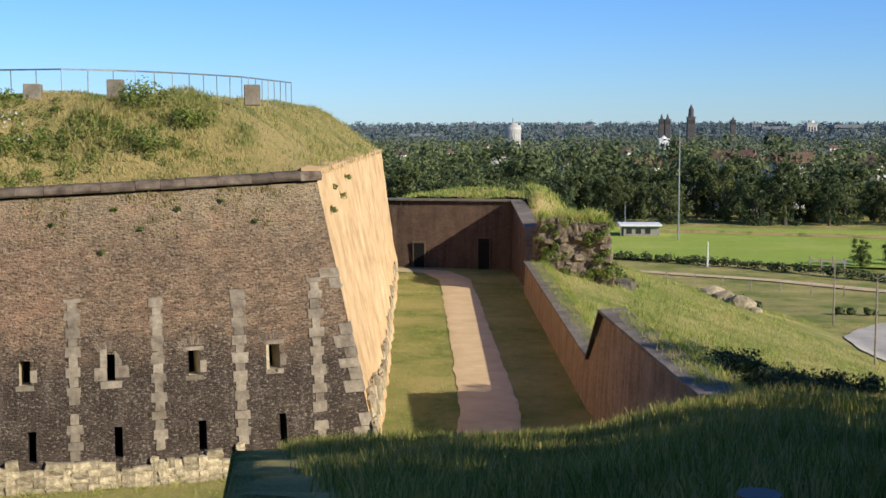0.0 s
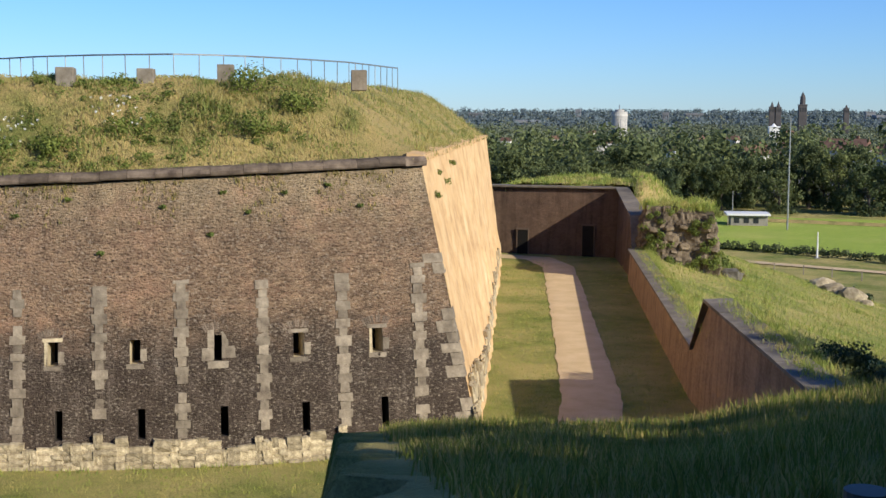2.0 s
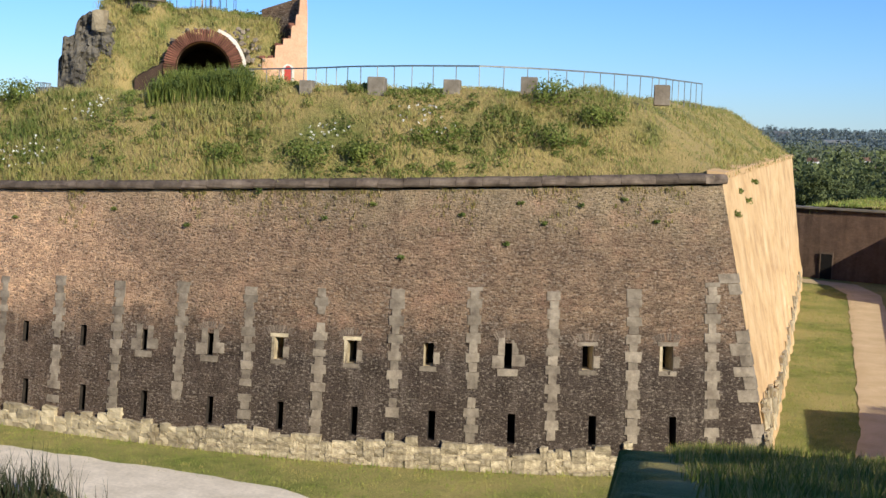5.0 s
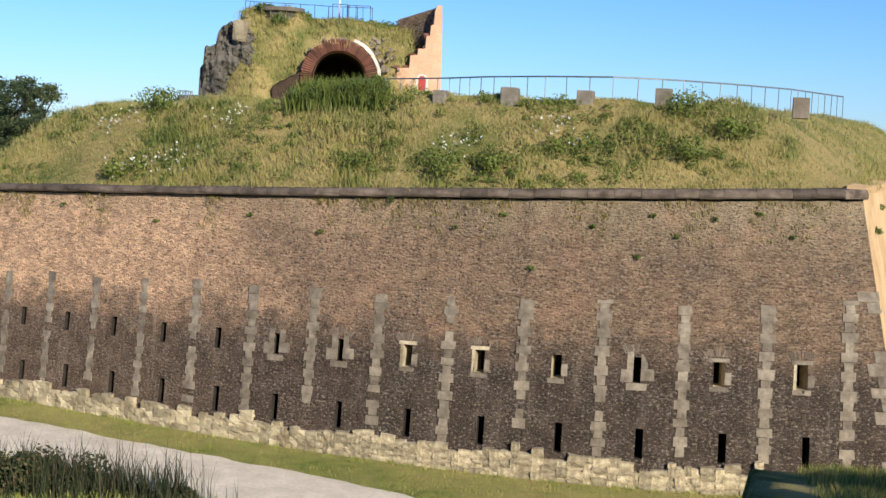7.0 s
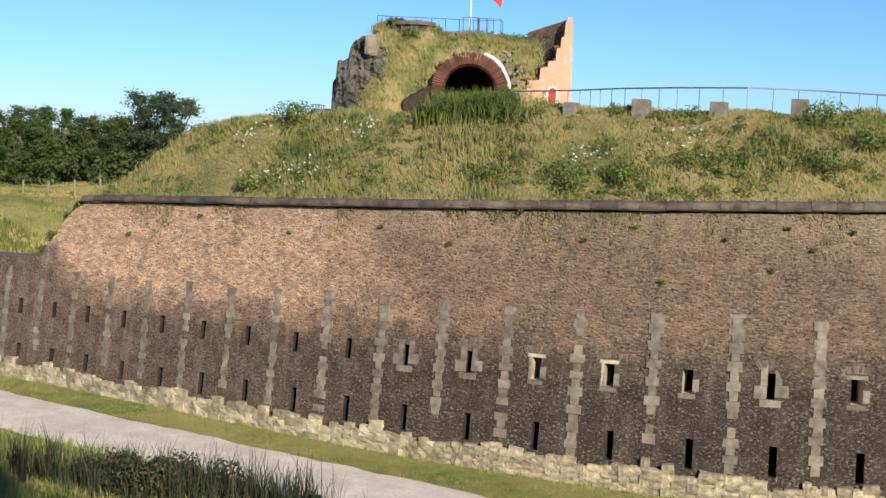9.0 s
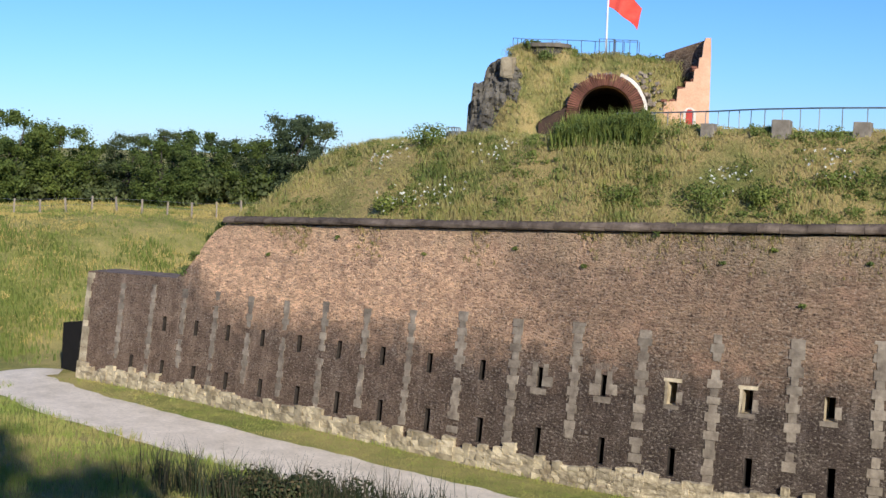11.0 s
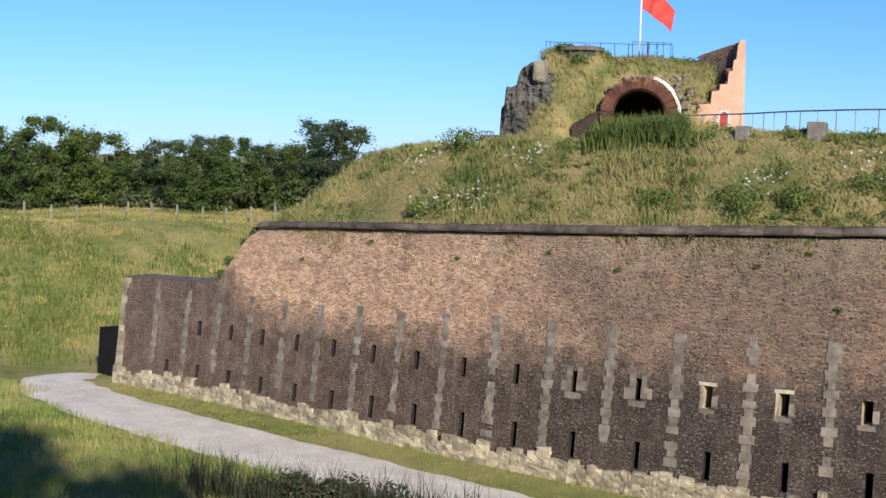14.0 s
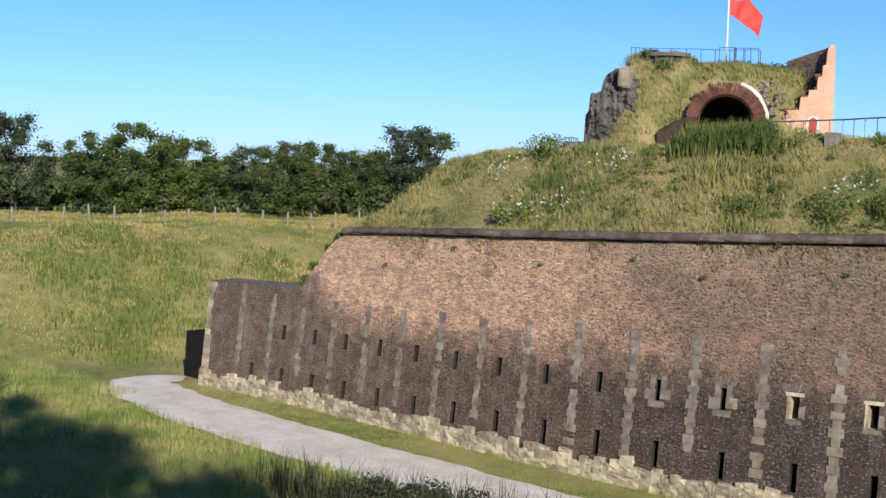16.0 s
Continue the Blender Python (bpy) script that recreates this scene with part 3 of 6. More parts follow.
def build_plinth():
    """Uneven pale rubble blocks along the wall's foot."""
    plinth = thing("plinth", "crumbling plinth of pale uneven limestone rubble at the foot of the wall", "plinth", "structure")
    rnd = random.Random(21)
    shapes = []
    for s in range(14):
        bm = bmesh.new()
        bmesh.ops.create_cube(bm, size=1)
        bmesh.ops.subdivide_edges(bm, edges=bm.edges[:], cuts=1, use_grid_fill=True)
        for v in bm.verts:
            r = v.co.normalized() * 0.56
            v.co = v.co.lerp(r, 0.1) + Vector([rnd.uniform(-0.07, 0.07) for _ in range(3)])
        me = bpy.data.meshes.new("rubble_stone")
        bm.to_mesh(me)
        bm.free()
        me.materials.append(M_PLINTH)
        shapes.append(me)
    x = CORNER_X - 0.2
    jv, jf = [], []
    while x > END_X + 0.2:
        w = rnd.uniform(0.2, 0.5)
        near = x > -30
        v = -0.12
        top = 0.66 + 0.25 * wob(x, 3, 0.9) + rnd.uniform(-0.12, 0.12)
        pier = abs(((-x - 8.0 + 1.3) / 2.5) % 1 - 0.0) < 0.12
        top += 0.22 if pier else 0
        while v < top:
            h = rnd.uniform(0.16, 0.34)
            me = rnd.choice(shapes)
            p = wall_point(x - w / 2, v + h / 2, rnd.uniform(-0.06, 0.0))
            n = wall_in(x)
            m = Matrix.LocRotScale(p, Euler((rnd.uniform(-0.08, 0.08), rnd.uniform(-0.1, 0.1), math.atan2(-n.x, n.y) + rnd.choice((0, math.pi)))), Vector((w * 1.2, 0.4, h * 1.2)))
            if x > -24:
                add("rubble_stone", me, M_PLINTH, plinth).matrix_basis = m
            else:
                o = len(jv)
                jv += [m @ q.co for q in me.vertices]
                jf += [tuple(o + i for i in f.vertices) for f in me.polygons]
            v += h * 0.97
        x -= w
    tagged(add("rubble", mesh_of("rubble", jv, jf), M_RUBBLE, plinth), kind="stuff")
    return plinth


build_plinth()


def build_cordon():
    """A rounded string course of separate stones along the top of the main wall."""
    cordon = thing("cordon", "rounded weathered stone string course along the top of the brick wall", "cordon", "structure")
    rnd = random.Random(31)
    x = corner_x(TOP_V) + 0.1
    while x > STEP_X - 0.3:
        w = min(rnd.uniform(0.7, 1.15), x - STEP_X + 0.3)
        if w < 0.2:
            break
        verts, faces = [], []
        prof = [(0.04, -0.3), (0.06, 0.08), (0.05, 0.2), (0.08, 0.27), (0.14, 0.31), (0.22, 0.31), (0.30, 0.27), (0.36, 0.18), (0.38, 0.03), (0.4, -0.3)]
        drop = rnd.uniform(-0.015, 0.015)
        for xx in (x - 0.006, x - w + 0.006):
            for up, out in prof:
                verts.append(wall_point(xx, TOP_V + up + drop, out - 0.06 + rnd.uniform(-0.025, 0.015)))
        m = len(prof)
        for a in range(m - 1):
            faces.append((a, a + 1, m + a + 1, m + a))
        faces += [tuple(range(m - 1, -1, -1)), tuple(range(m, 2 * m))]
        add("cordon_stone", mesh_of("cordon_stone", verts, faces), M_CORDON, cordon, smooth=False)
        x -= w
    return cordon


build_cordon()

# ---- the sunlit flank ----
TOP_C = wall_point(corner_x(TOP_V + 0.3), TOP_V + 0.3)
FOOT_C = wall_point(corner_x(-0.4), -0.4)
FAR_FOOT, FAR_TOP = Vector((-9.35, 100.6, -0.4)), Vector((-10.55, 99.6, 9.75))


def build_flank():
    wall = thing("wall_flank", "sunlit battered flank wall of pale yellow stone, streaked and worn at its foot", "wall", "structure")
    verts, uvs, faces = [], [], []
    nu, nv = 150, 20
    n = Vector((1, 0.08, 0)).normalized()
    for i in range(nu + 1):
        s = i / nu
        for j in range(nv + 1):
            t = j / nv
            p = FOOT_C.lerp(FAR_FOOT, s).lerp(TOP_C.lerp(FAR_TOP, s), t)
            if 0 < i < nu and 0 < j < nv:
                p = p + n * (0.09 * wob(s * 56, t * 10, 0.8) + 0.28 * max(0, wob(s * 56, 7, 1.1)) * smooth_step(0.75, 0.1, t) * smooth_step(0.05, 0.3, s))
            verts.append(p)
            uvs.append((s * 56.5, p.z))
    for i in range(nu):
        for j in range(nv):
            a = i * (nv + 1) + j
            faces.append((a, a + nv + 1, a + nv + 2, a + 1))
    add("stonework", mesh_of("stonework", verts, faces, uvs), M_FACE, wall)
    # far return of the wall
    back = Vector((-30, 6, 0))
    add("return_wall", mesh_of("return_wall", [FAR_FOOT, FAR_FOOT + back, FAR_TOP + back, FAR_TOP], [(0, 1, 2, 3)], [(0, 0), (30, 0), (30, 10), (0, 10)]), M_WALL, wall)
    # ragged pale stones at the foot, streaks of lost facing
    rnd = random.Random(41)
    for i in range(150):
        s = rnd.random() ** 1.4
        hgt = 0.6 + 2.4 * abs(wob(s * 56, 2, 0.5)) * rnd.random()
        p = FOOT_C.lerp(FAR_FOOT, s) + Vector((0, 0, 0.4)) + (TOP_C.lerp(FAR_TOP, s) - FOOT_C.lerp(FAR_FOOT, s)) * (hgt / 10)
        bm = box_bm(0.16, rnd.uniform(0.3, 0.7), rnd.uniform(0.3, 0.75), 0.03, 0.05, i)
        q = part("facing_stone", bm, M_PLINTH, wall)
        q.location = p - n * 0.02
        q.rotation_euler = (0, -0.12, 0.07)
    # grey quoins up the salient corner
    v = 0.3
    k = 0
    while v < 6.6:
        h = rnd.uniform(0.3, 0.48)
        k += 1
        if rnd.random() < 0.22:
            v += h
            continue
        long_ = 0.62 if k % 2 else 0.36
        lo, hi = corner_x(v) + 0.02, corner_x(v + h) + 0.02
        a = [wall_point(lo, v + 0.01, 0.02), wall_point(lo - long_, v + 0.01, 0.02), wall_point(hi - long_, v + h - 0.01, 0.02), wall_point(hi, v + h - 0.01, 0.02)]
        flank = [p + (FAR_FOOT - FOOT_C).normalized() * (0.9 - long_) for p in (a[0], a[3])]
        inner = [a[1] + wall_in(CORNER_X) * 0.1, a[2] + wall_in(CORNER_X) * 0.1]
        vv = a + [flank[0] + n * 0.02, flank[1] + n * 0.02] + inner
        add("quoin", mesh_of("quoin", vv, [(1, 0, 3, 2), (0, 4, 5, 3), (6, 1, 2, 7), (3, 5, 7, 2), (0, 1, 6, 4)]), M_STONE, wall)
        v += h
    # coping along the flank's top edge
    for i in range(46):
        s0, s1 = i / 46 + 0.0008, (i + 1) / 46 - 0.0008
        up = Vector((0, 0, 0.0))
        c = []
        for s in (s0, s1):
            p = TOP_C.lerp(FAR_TOP, s)
            for o, z in ((0.08, -0.12), (0.1, 0.12), (-0.5, 0.2), (-0.5, -0.12)):
                c.append(p + n * (o + rnd.uniform(-0.02, 0.02)) + Vector((0, 0, z + rnd.uniform(-0.02, 0.02))))
        add("coping_stone", mesh_of("coping_stone", c, [(0, 1, 2, 3), (7, 6, 5, 4), (0, 4, 5, 1), (1, 5, 6, 2), (2, 6, 7, 3)]), M_FACE, wall)
    return wall


build_flank()


# ---- counterscarp, covered way ----
def slab_wall(name, base, thick, label, material=None, cope=None, side=1.0, coping=True, lean=0.05):
    """A retaining wall along rows of (x, y, foot height, top height); side +1: thickness to the right of its run."""
    wall = thing(name, label, "wall", "structure")
    verts, uvs, faces = [], [], []
    run = 0.0
    pts = []
    for i, (x, y, z0, z1) in enumerate(base):
        xa, ya = base[max(0, i - 1)][:2]
        xb, yb = base[min(len(base) - 1, i + 1)][:2]
        t = Vector((xb - xa, yb - ya, 0)).normalized()
        pts.append((Vector((x, y, 0)), Vector((t.y, -t.x, 0)) * side, z0, z1))
    for i, (p, n, z0, z1) in enumerate(pts):
        if i:
            run += (p - pts[i - 1][0]).length
        ring = [p + Vector((0, 0, z0)), p + n * (z1 - z0) * lean + Vector((0, 0, z1)), p + n * (thick) + Vector((0, 0, z1)), p + n * thick + Vector((0, 0, z0))]
        verts += ring
        uvs += [(run, z0), (run, z1), (run, z1 + thick), (run, z0)]
    for i in range(len(pts) - 1):
        a = i * 4
        for k in range(3):
            faces.append((a + k, a + k + 1, a + k + 5, a + k + 4))
    faces += [(3, 2, 1, 0), tuple(len(verts) - 4 + k for k in range(4))]
    add("masonry", mesh_of("masonry", verts, faces, uvs), material or M_COUNTER, wall)
    if coping:
        rnd = random.Random(len(base) + int(abs(base[0][0]) * 10))
        for (p, n, _, z1), (q, m, _, y1) in zip(pts, pts[1:]):
            L = (q - p).length
            k = max(1, round(L / 1.1))
            for i in range(k):
                c = []
                for s in (i / k + 0.006 / max(L, 0.1), (i + 1) / k - 0.006 / max(L, 0.1)):
                    o, nn, zt = p.lerp(q, s), n.lerp(m, s), z1 + (y1 - z1) * s
                    for w, h in ((-0.04, 0.0), (-0.04, 0.12), (thick + 0.02, 0.16), (thick + 0.02, 0.0)):
                        c.append(o + nn * w + Vector((0, 0, zt + h + rnd.uniform(-0.012, 0.012))))
                add("coping_stone", mesh_of("coping_stone", c, [(0, 1, 2, 3), (7, 6, 5, 4), (0, 4, 5, 1), (1, 5, 6, 2), (2, 6, 7, 3)]), cope or M_COPING, wall)
    return wall


cs = [(counter_x(y), y, -0.3, 2.15) for y in (53.2, 60, 70, 80, 90)]
slab_wall("wall_counterscarp", cs, 1.0, "low brown brick counterscarp wall with grey coping, in shade", side=1.0)
slab_wall("wall_counterscarp_high", [(counter_x(33.0) + 0.4, 33.0, -0.3, 4.35), (counter_x(50.6) + 0.15, 50.6, -0.3, 4.45), (counter_x(53.2), 53.2, -0.3, 2.05)], 1.05, "higher brown brick counterscarp wall whose coping slopes down at its end", side=1.0)
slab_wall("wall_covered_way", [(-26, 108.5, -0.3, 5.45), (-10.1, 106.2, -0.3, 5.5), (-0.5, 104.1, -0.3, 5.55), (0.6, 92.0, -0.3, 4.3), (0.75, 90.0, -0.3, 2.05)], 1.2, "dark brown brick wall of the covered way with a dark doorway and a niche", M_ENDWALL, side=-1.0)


def build_doorway(name, x, w, h, label):
    t = (x + 10.1) / 9.6
    y = 106.2 - 2.1 * t - 0.06
    d = thing(name, label, "doorway", "structure", at=(x, y, 0.0))
    d.rotation_euler = (0, 0, math.atan2(-2.1, 9.6))
    part("door_leaf", box_bm(w, 0.08, h, 0.01), M_VOID, d)
    part("door_frame", box_bm(0.08, 0.09, h + 0.05, 0.01, origin=(-w / 2 - 0.04, 0, 0)), M_ENDWALL, d)
    part("door_frame", box_bm(0.08, 0.09, h + 0.05, 0.01, origin=(w / 2 + 0.04, 0, 0)), M_ENDWALL, d)
    part("lintel", box_bm(w + 0.2, 0.1, 0.14, 0.01, origin=(0, 0, h)), M_ENDWALL, d)


# the near-black leaf here stands for the shade inside the open doorway
build_doorway("door_1", -2.7, 0.95, 2.5, "dark open doorway in the brown brick wall")
build_doorway("door_2", -8.1, 0.9, 2.0, "dark reddish closed door in the brown brick wall")
slab_wall("wall_traverse", [(-3.42, 15.2, -0.3, 6.95), (-6.95, 31.2, -0.3, 3.5)], 0.68, "dark stone wall end with a flat grey slab on top", M_COPING, M_COPING, side=1.0)
slab_wall("wall_traverse_end", [(-6.6, 32.6, -0.3, 2.3), (4.0, 33.9, -0.3, 2.6)], 0.9, "low retaining wall hidden under overhanging grass", side=1.0, coping=False)


# ---- turf mound on the fort ----
def outline():
    pts = [FAR_TOP.lerp(TOP_C, i / 24) for i in range(24)]
    x = CORNER_X - 0.0
    pts.append(wall_point(corner_x(TOP_V) - 0.1, TOP_V + 0.3, -0.25))
    x = pts[-1].x
    while x > STEP_X:
        x -= 0.7
        pts.append(wall_point(max(x, STEP_X), TOP_V + 0.32, -0.25))
    last = pts[-1]
    pts += [last + Vector((-0.42, 1.0, 0)).normalized() * s for s in (1.5, 3, 5, 8, 12, 18, 26, 40)]
    return [Vector(p) for p in pts]


OUT = outline()


KINKS = [0, 24, next(i for i in range(25, len(OUT)) if OUT[i].x < STEP_X + 0.3 and OUT[i + 1].y - OUT[i].y > 0.9), len(OUT) - 1]


def miter(i, d):
    p, a, b = OUT[i], OUT[max(0, i - 1)], OUT[min(len(OUT) - 1, i + 1)]
    t0, t1 = (p - a), (b - p)
    t0 = (t0 if t0.length > 1e-6 else t1).normalized()
    t1 = (t1 if t1.length > 1e-6 else t0).normalized()
    n0, n1 = Vector((t0.y, -t0.x, 0)), Vector((t1.y, -t1.x, 0))
    m = (n0 + n1).normalized()
    return p + m * d / max(0.45, m.dot(n0))


def inset(i, d):
    """The outline moved d into the fort, its corners mitred and the runs between them shortened to suit."""
    k = max(k for k in range(3) if KINKS[k] <= i)
    a, b = KINKS[k], KINKS[k + 1]
    s = (i - a) / (b - a)
    base = OUT[a].lerp(OUT[b], s)
    return OUT[i] + (miter(a, d) - OUT[a]).lerp(miter(b, d) - OUT[b], s)


def plateau_z(x, y):
    return 12.95 - 0.95 * smooth_step(-20, -42, x) + 0.12 * wob(x, y, 0.2, 9)


def mound_z(x, y, d, z0):
    zp = plateau_z(x, y)
    s = smooth_step(-0.8, 5.2, d)
    s0 = smooth_step(-0.8, 5.2, 0)
    z = z0 + (zp - z0) * (s - s0) / (1 - s0)
    return z + (0.22 * wob(x, y, 0.55, 2) + 0.12 * wob(x, y, 1.4, 6)) * min(1.0, d * 0.8)


INS = [0, 0.35, 0.7, 1.1, 1.5, 2.0, 2.5, 3.0, 3.6, 4.2, 4.8, 5.5, 6.5, 8.0, 10.0]
mv, mf = [], []
for i in range(len(OUT)):
    for d in INS:
        p = inset(i, d)
        mv.append((p.x, p.y, mound_z(p.x, p.y, d, OUT[i].z)))
w = len(INS)
for i in range(len(OUT) - 1):
    for j in range(w - 1):
        a = i * w + j
        mf.append((a, a + 1, a + w + 1, a + w))
rim = [i * w + w - 1 for i in range(len(OUT))]
mf.append(tuple(rim[::-1]))
tagged(add("fort_mound", mesh_of("fort_mound", mv, mf), M_MOUND, smooth=True), "rough grassy earth mound on top of the fort wall", "mound", kind="structure")

# slab added in near-black to stand for the shade beside the wall's end
slab_wall("wall_end_return", [(-52.5, 37.9, -0.2, 2.95), (-54.95, 38.1, -0.2, 2.6)], 0.7, "low return wall painted near-black for shade at the end of the fort wall", M_VOID, M_COPING, side=1.0, coping=False)


# ---- ruin on the fort ----
RUIN = Matrix(((0.85, -0.527, 0, -39.6), (0.527, 0.85, 0, 64.0), (0, 0, 1, 12.6), (0, 0, 0, 1)))


def hump(x, y):
    """The overgrown top of the ruin, in the ruin's own metres."""
    z = (5.3 + 0.5 * smooth_step(-1.6, -3.2, x) - 0.3 * smooth_step(1.8, 3.0, x)) * smooth_step(-7.4, -5.4, x) * smooth_step(5.6, 4.1, x + 0.3 * wob(x, y, 0.8))
    z *= smooth_step(-1.0, 2.4, y + 0.5 * wob(x, y, 0.7)) * smooth_step(11, 8, y)
    return z * (1 + 0.03 * wob(x, y, 1.5)) + 0.18 * wob(x, y, 1.1) - 0.3


def build_ruin():
    ruin = thing("ruin", "ruined brick vault overgrown with grass, with a round arched tunnel mouth", "ruin")
    ruin.matrix_basis = RUIN
    rnd = random.Random(51)
    # turf body, cut away over the tunnel mouth
    xs = [-7 + 0.3 * i for i in range(45)]
    ys = [-0.8 + 0.3 * j for j in range(41)]
    verts, faces = [], []
    for y in ys:
        for x in xs:
            z = hump(x, y)
            verts.append((x, y + 0.15 * wob(x, z, 1.2), z))
    n = len(xs)
    for j in range(len(ys) - 1):
        for i in range(n - 1):
            xm, ym = xs[i] + 0.15, ys[j] + 0.15
            if math.hypot(xm, max(0.0, hump(xm, ym) - 1.65)) < 1.95 and ym < 2.2:
                continue
            faces.append((j * n + i, j * n + i + 1, (j + 1) * n + i + 1, (j + 1) * n + i))
    add("turf", mesh_of("turf", verts, faces), M_MOUND, ruin, "rough grass and earth over the vault", smooth=True)
    # arch ring of radial bricks
    c, r0, r1 = 1.65, 1.5, 2.22
    for k in range(54):
        a0, a1 = math.radians(-14 + 208 * k / 54 + 0.7), math.radians(-14 + 208 * (k + 1) / 54 - 0.7)
        out = r1 + rnd.uniform(-0.03, 0.03)
        v = [(rr * math.cos(a), y, c + rr * math.sin(a)) for y in (-0.5 + rnd.uniform(-0.03, 0.03), 0.6) for a, rr in ((a0, r0 + 0.06), (a1, r0 + 0.06), (a1, out), (a0, out))]
        add("arch_brick", mesh_of("arch_brick", v, [(0, 1, 2, 3), (7, 6, 5, 4), (1, 0, 4, 5), (2, 1, 5, 6), (3, 2, 6, 7), (0, 3, 7, 4)]), M_ARCH, ruin)
    # tunnel vault: pale brick at the mouth, shade painted into the brick deeper in
    m = 24
    for y0, y1, mat, words in ((-0.42, 0.7, M_SALMON, "salmon brick soffit of the arch"), (0.7, 9.0, M_HOLLOW, "tunnel vault with its shade painted dark")):
        verts, faces = [], []
        for y in (y0, y1):
            for k in range(m + 1):
                a = math.radians(-30 + 240 * k / m)
                verts.append((r0 * math.cos(a), y, c + r0 * math.sin(a)))
        for k in range(m):
            faces.append((k, k + 1, m + 2 + k, m + 1 + k))
        if y1 > 1:
            faces.append(tuple(range(m + 1, 2 * m + 2)))
        add("soffit" if y0 < 0 else "tunnel", mesh_of("tunnel", verts, faces), mat, ruin, words)
    # white plaster rim on the sunny shoulder of the arch
    v, f = [], []
    for k in range(13):
        a = math.radians(-8 + 78 * k / 12)
        for rr, y in ((r1 + 0.01, -0.38), (r1 + 0.2 + 0.05 * wob(k, 1, 0.7), -0.34), (r1 + 0.2, 0.8)):
            v.append((rr * math.cos(a), y, c + rr * math.sin(a)))
    for k in range(12):
        for s in range(2):
            f.append((k * 3 + s, k * 3 + s + 1, k * 3 + s + 4, k * 3 + s + 3))
    add("plaster_rim", mesh_of("plaster_rim", v, f), M_PLASTER, ruin, "pale plaster rim of the arch")
    # rubble backing round the ring
    for i in range(90):
        a = math.radians(rnd.uniform(-15, 62) if i % 4 else rnd.uniform(60, 190))
        rr = rnd.uniform(2.25, 2.7 + (0.9 if a < 1.0 else 0.0))
        s = rnd.uniform(0.1, 0.3)
        q = part("rubble_stone", box_bm(s, s, s * 0.8, s * 0.15, s * 0.12, i), M_STONE, ruin)
        q.location = (rr * math.cos(a), 0.1 + rnd.uniform(-0.1, 0.5) + 0.3 * (rr - 2.2), c + rr * math.sin(a) - 0.15)
        q.rotation_euler = [rnd.uniform(0, 3) for _ in range(3)]
    # weathered marl buttress
    verts, faces = [], []
    prof = [(-8.2, 0.0), (-8.1, 2.3), (-7.9, 2.5), (-7.8, 3.6), (-7.2, 3.9), (-7.1, 4.7), (-6.3, 5.1), (-5.4, 4.9)]
    nu, nv = 40, 44
    for i in range(nu + 1):
        u = i / nu
        x = -8.2 + 3.9 * u
        top = 0.0
        for (xa, za), (xb, zb) in zip(prof, prof[1:]):
            if xa <= x <= xb:
                top = za + (zb - za) * (x - xa) / (xb - xa)
        top = top if x < -5.4 else 4.9 - (x + 5.4) * 1.5
        for j in range(nv + 1):
            z = (top + 0.3 * wob(x, 3, 2.6)) * j / nv - 0.4
            y = 0.6 + 0.5 * (j / nv) + 0.8 * wob(x * 1.4, z * 0.5, 0.9, 4) + 0.35 * wob(x * 1.6, z, 2.2, 8) + 0.22 * wob(x, z, 5.5, 3)
            verts.append((x, y, z))
    for i in range(nu):
        for j in range(nv):
            a = i * (nv + 1) + j
            faces.append((a, a + nv + 1, a + nv + 2, a + 1))
    k0 = len(verts)
    for i in range(nu + 1):
        p = verts[i * (nv + 1) + nv]
        verts.append((p[0], p[1] + 5, p[2] - 0.4))
    for i in range(nu):
        faces.append((i * (nv + 1) + nv, (i + 1) * (nv + 1) + nv, k0 + i + 1, k0 + i))
    add("marl_buttress", mesh_of("marl_buttress", verts, faces), M_ROCK, ruin, "dark weathered marl rock face", smooth=False)
    part("pale_block", box_bm(0.7, 0.8, 1.15, 0.12, 0.12, 3, origin=(-5.75, 0.85, 3.6)), M_PLINTH, ruin, "pale broken stone")
    # salmon wall with a stepped broken edge
    edge = [(2.9, 0.0), (2.95, 1.25), (3.3, 1.3), (3.35, 2.4), (4.05, 2.45), (4.1, 3.15), (4.5, 3.2), (4.55, 3.55), (4.95, 3.6), (5.0, 4.3), (5.2, 4.35), (5.25, 4.95), (5.4, 5.0), (5.45, 5.75), (5.55, 6.1), (5.85, 6.1), (5.9, 5.0), (5.95, 0.0)]
    v = [(x, y, z) for y in (0.4, 1.1) for x, z in edge]
    m = len(edge)
    f = [tuple(range(m)), tuple(range(2 * m - 1, m - 1, -1))] + [(k, m + k, m + (k + 1) % m, (k + 1) % m) for k in range(m)]
    add("brick_wall", mesh_of("brick_wall", v, f, [(p[0] + p[1], p[2]) for p in v]), M_SALMON, ruin, "sunlit salmon brick wall with a stepped broken edge")
    v = [(3.3, 2.6, 1.0), (5.5, 1.12, 1.0), (5.5, 1.12, 6.0), (3.4, 2.6, 5.35), (3.3, 3.4, 1.0), (5.6, 1.9, 1.0), (5.6, 1.9, 6.0), (3.4, 3.4, 5.35)]
    add("brick_wall", mesh_of("brick_wall", v, [(0, 1, 2, 3), (7, 6, 5, 4), (1, 0, 4, 5), (2, 1, 5, 6), (3, 2, 6, 7), (0, 3, 7, 4)], [(p[0], p[2]) for p in v]), M_WALL, ruin, "dark broken brick wall stub")
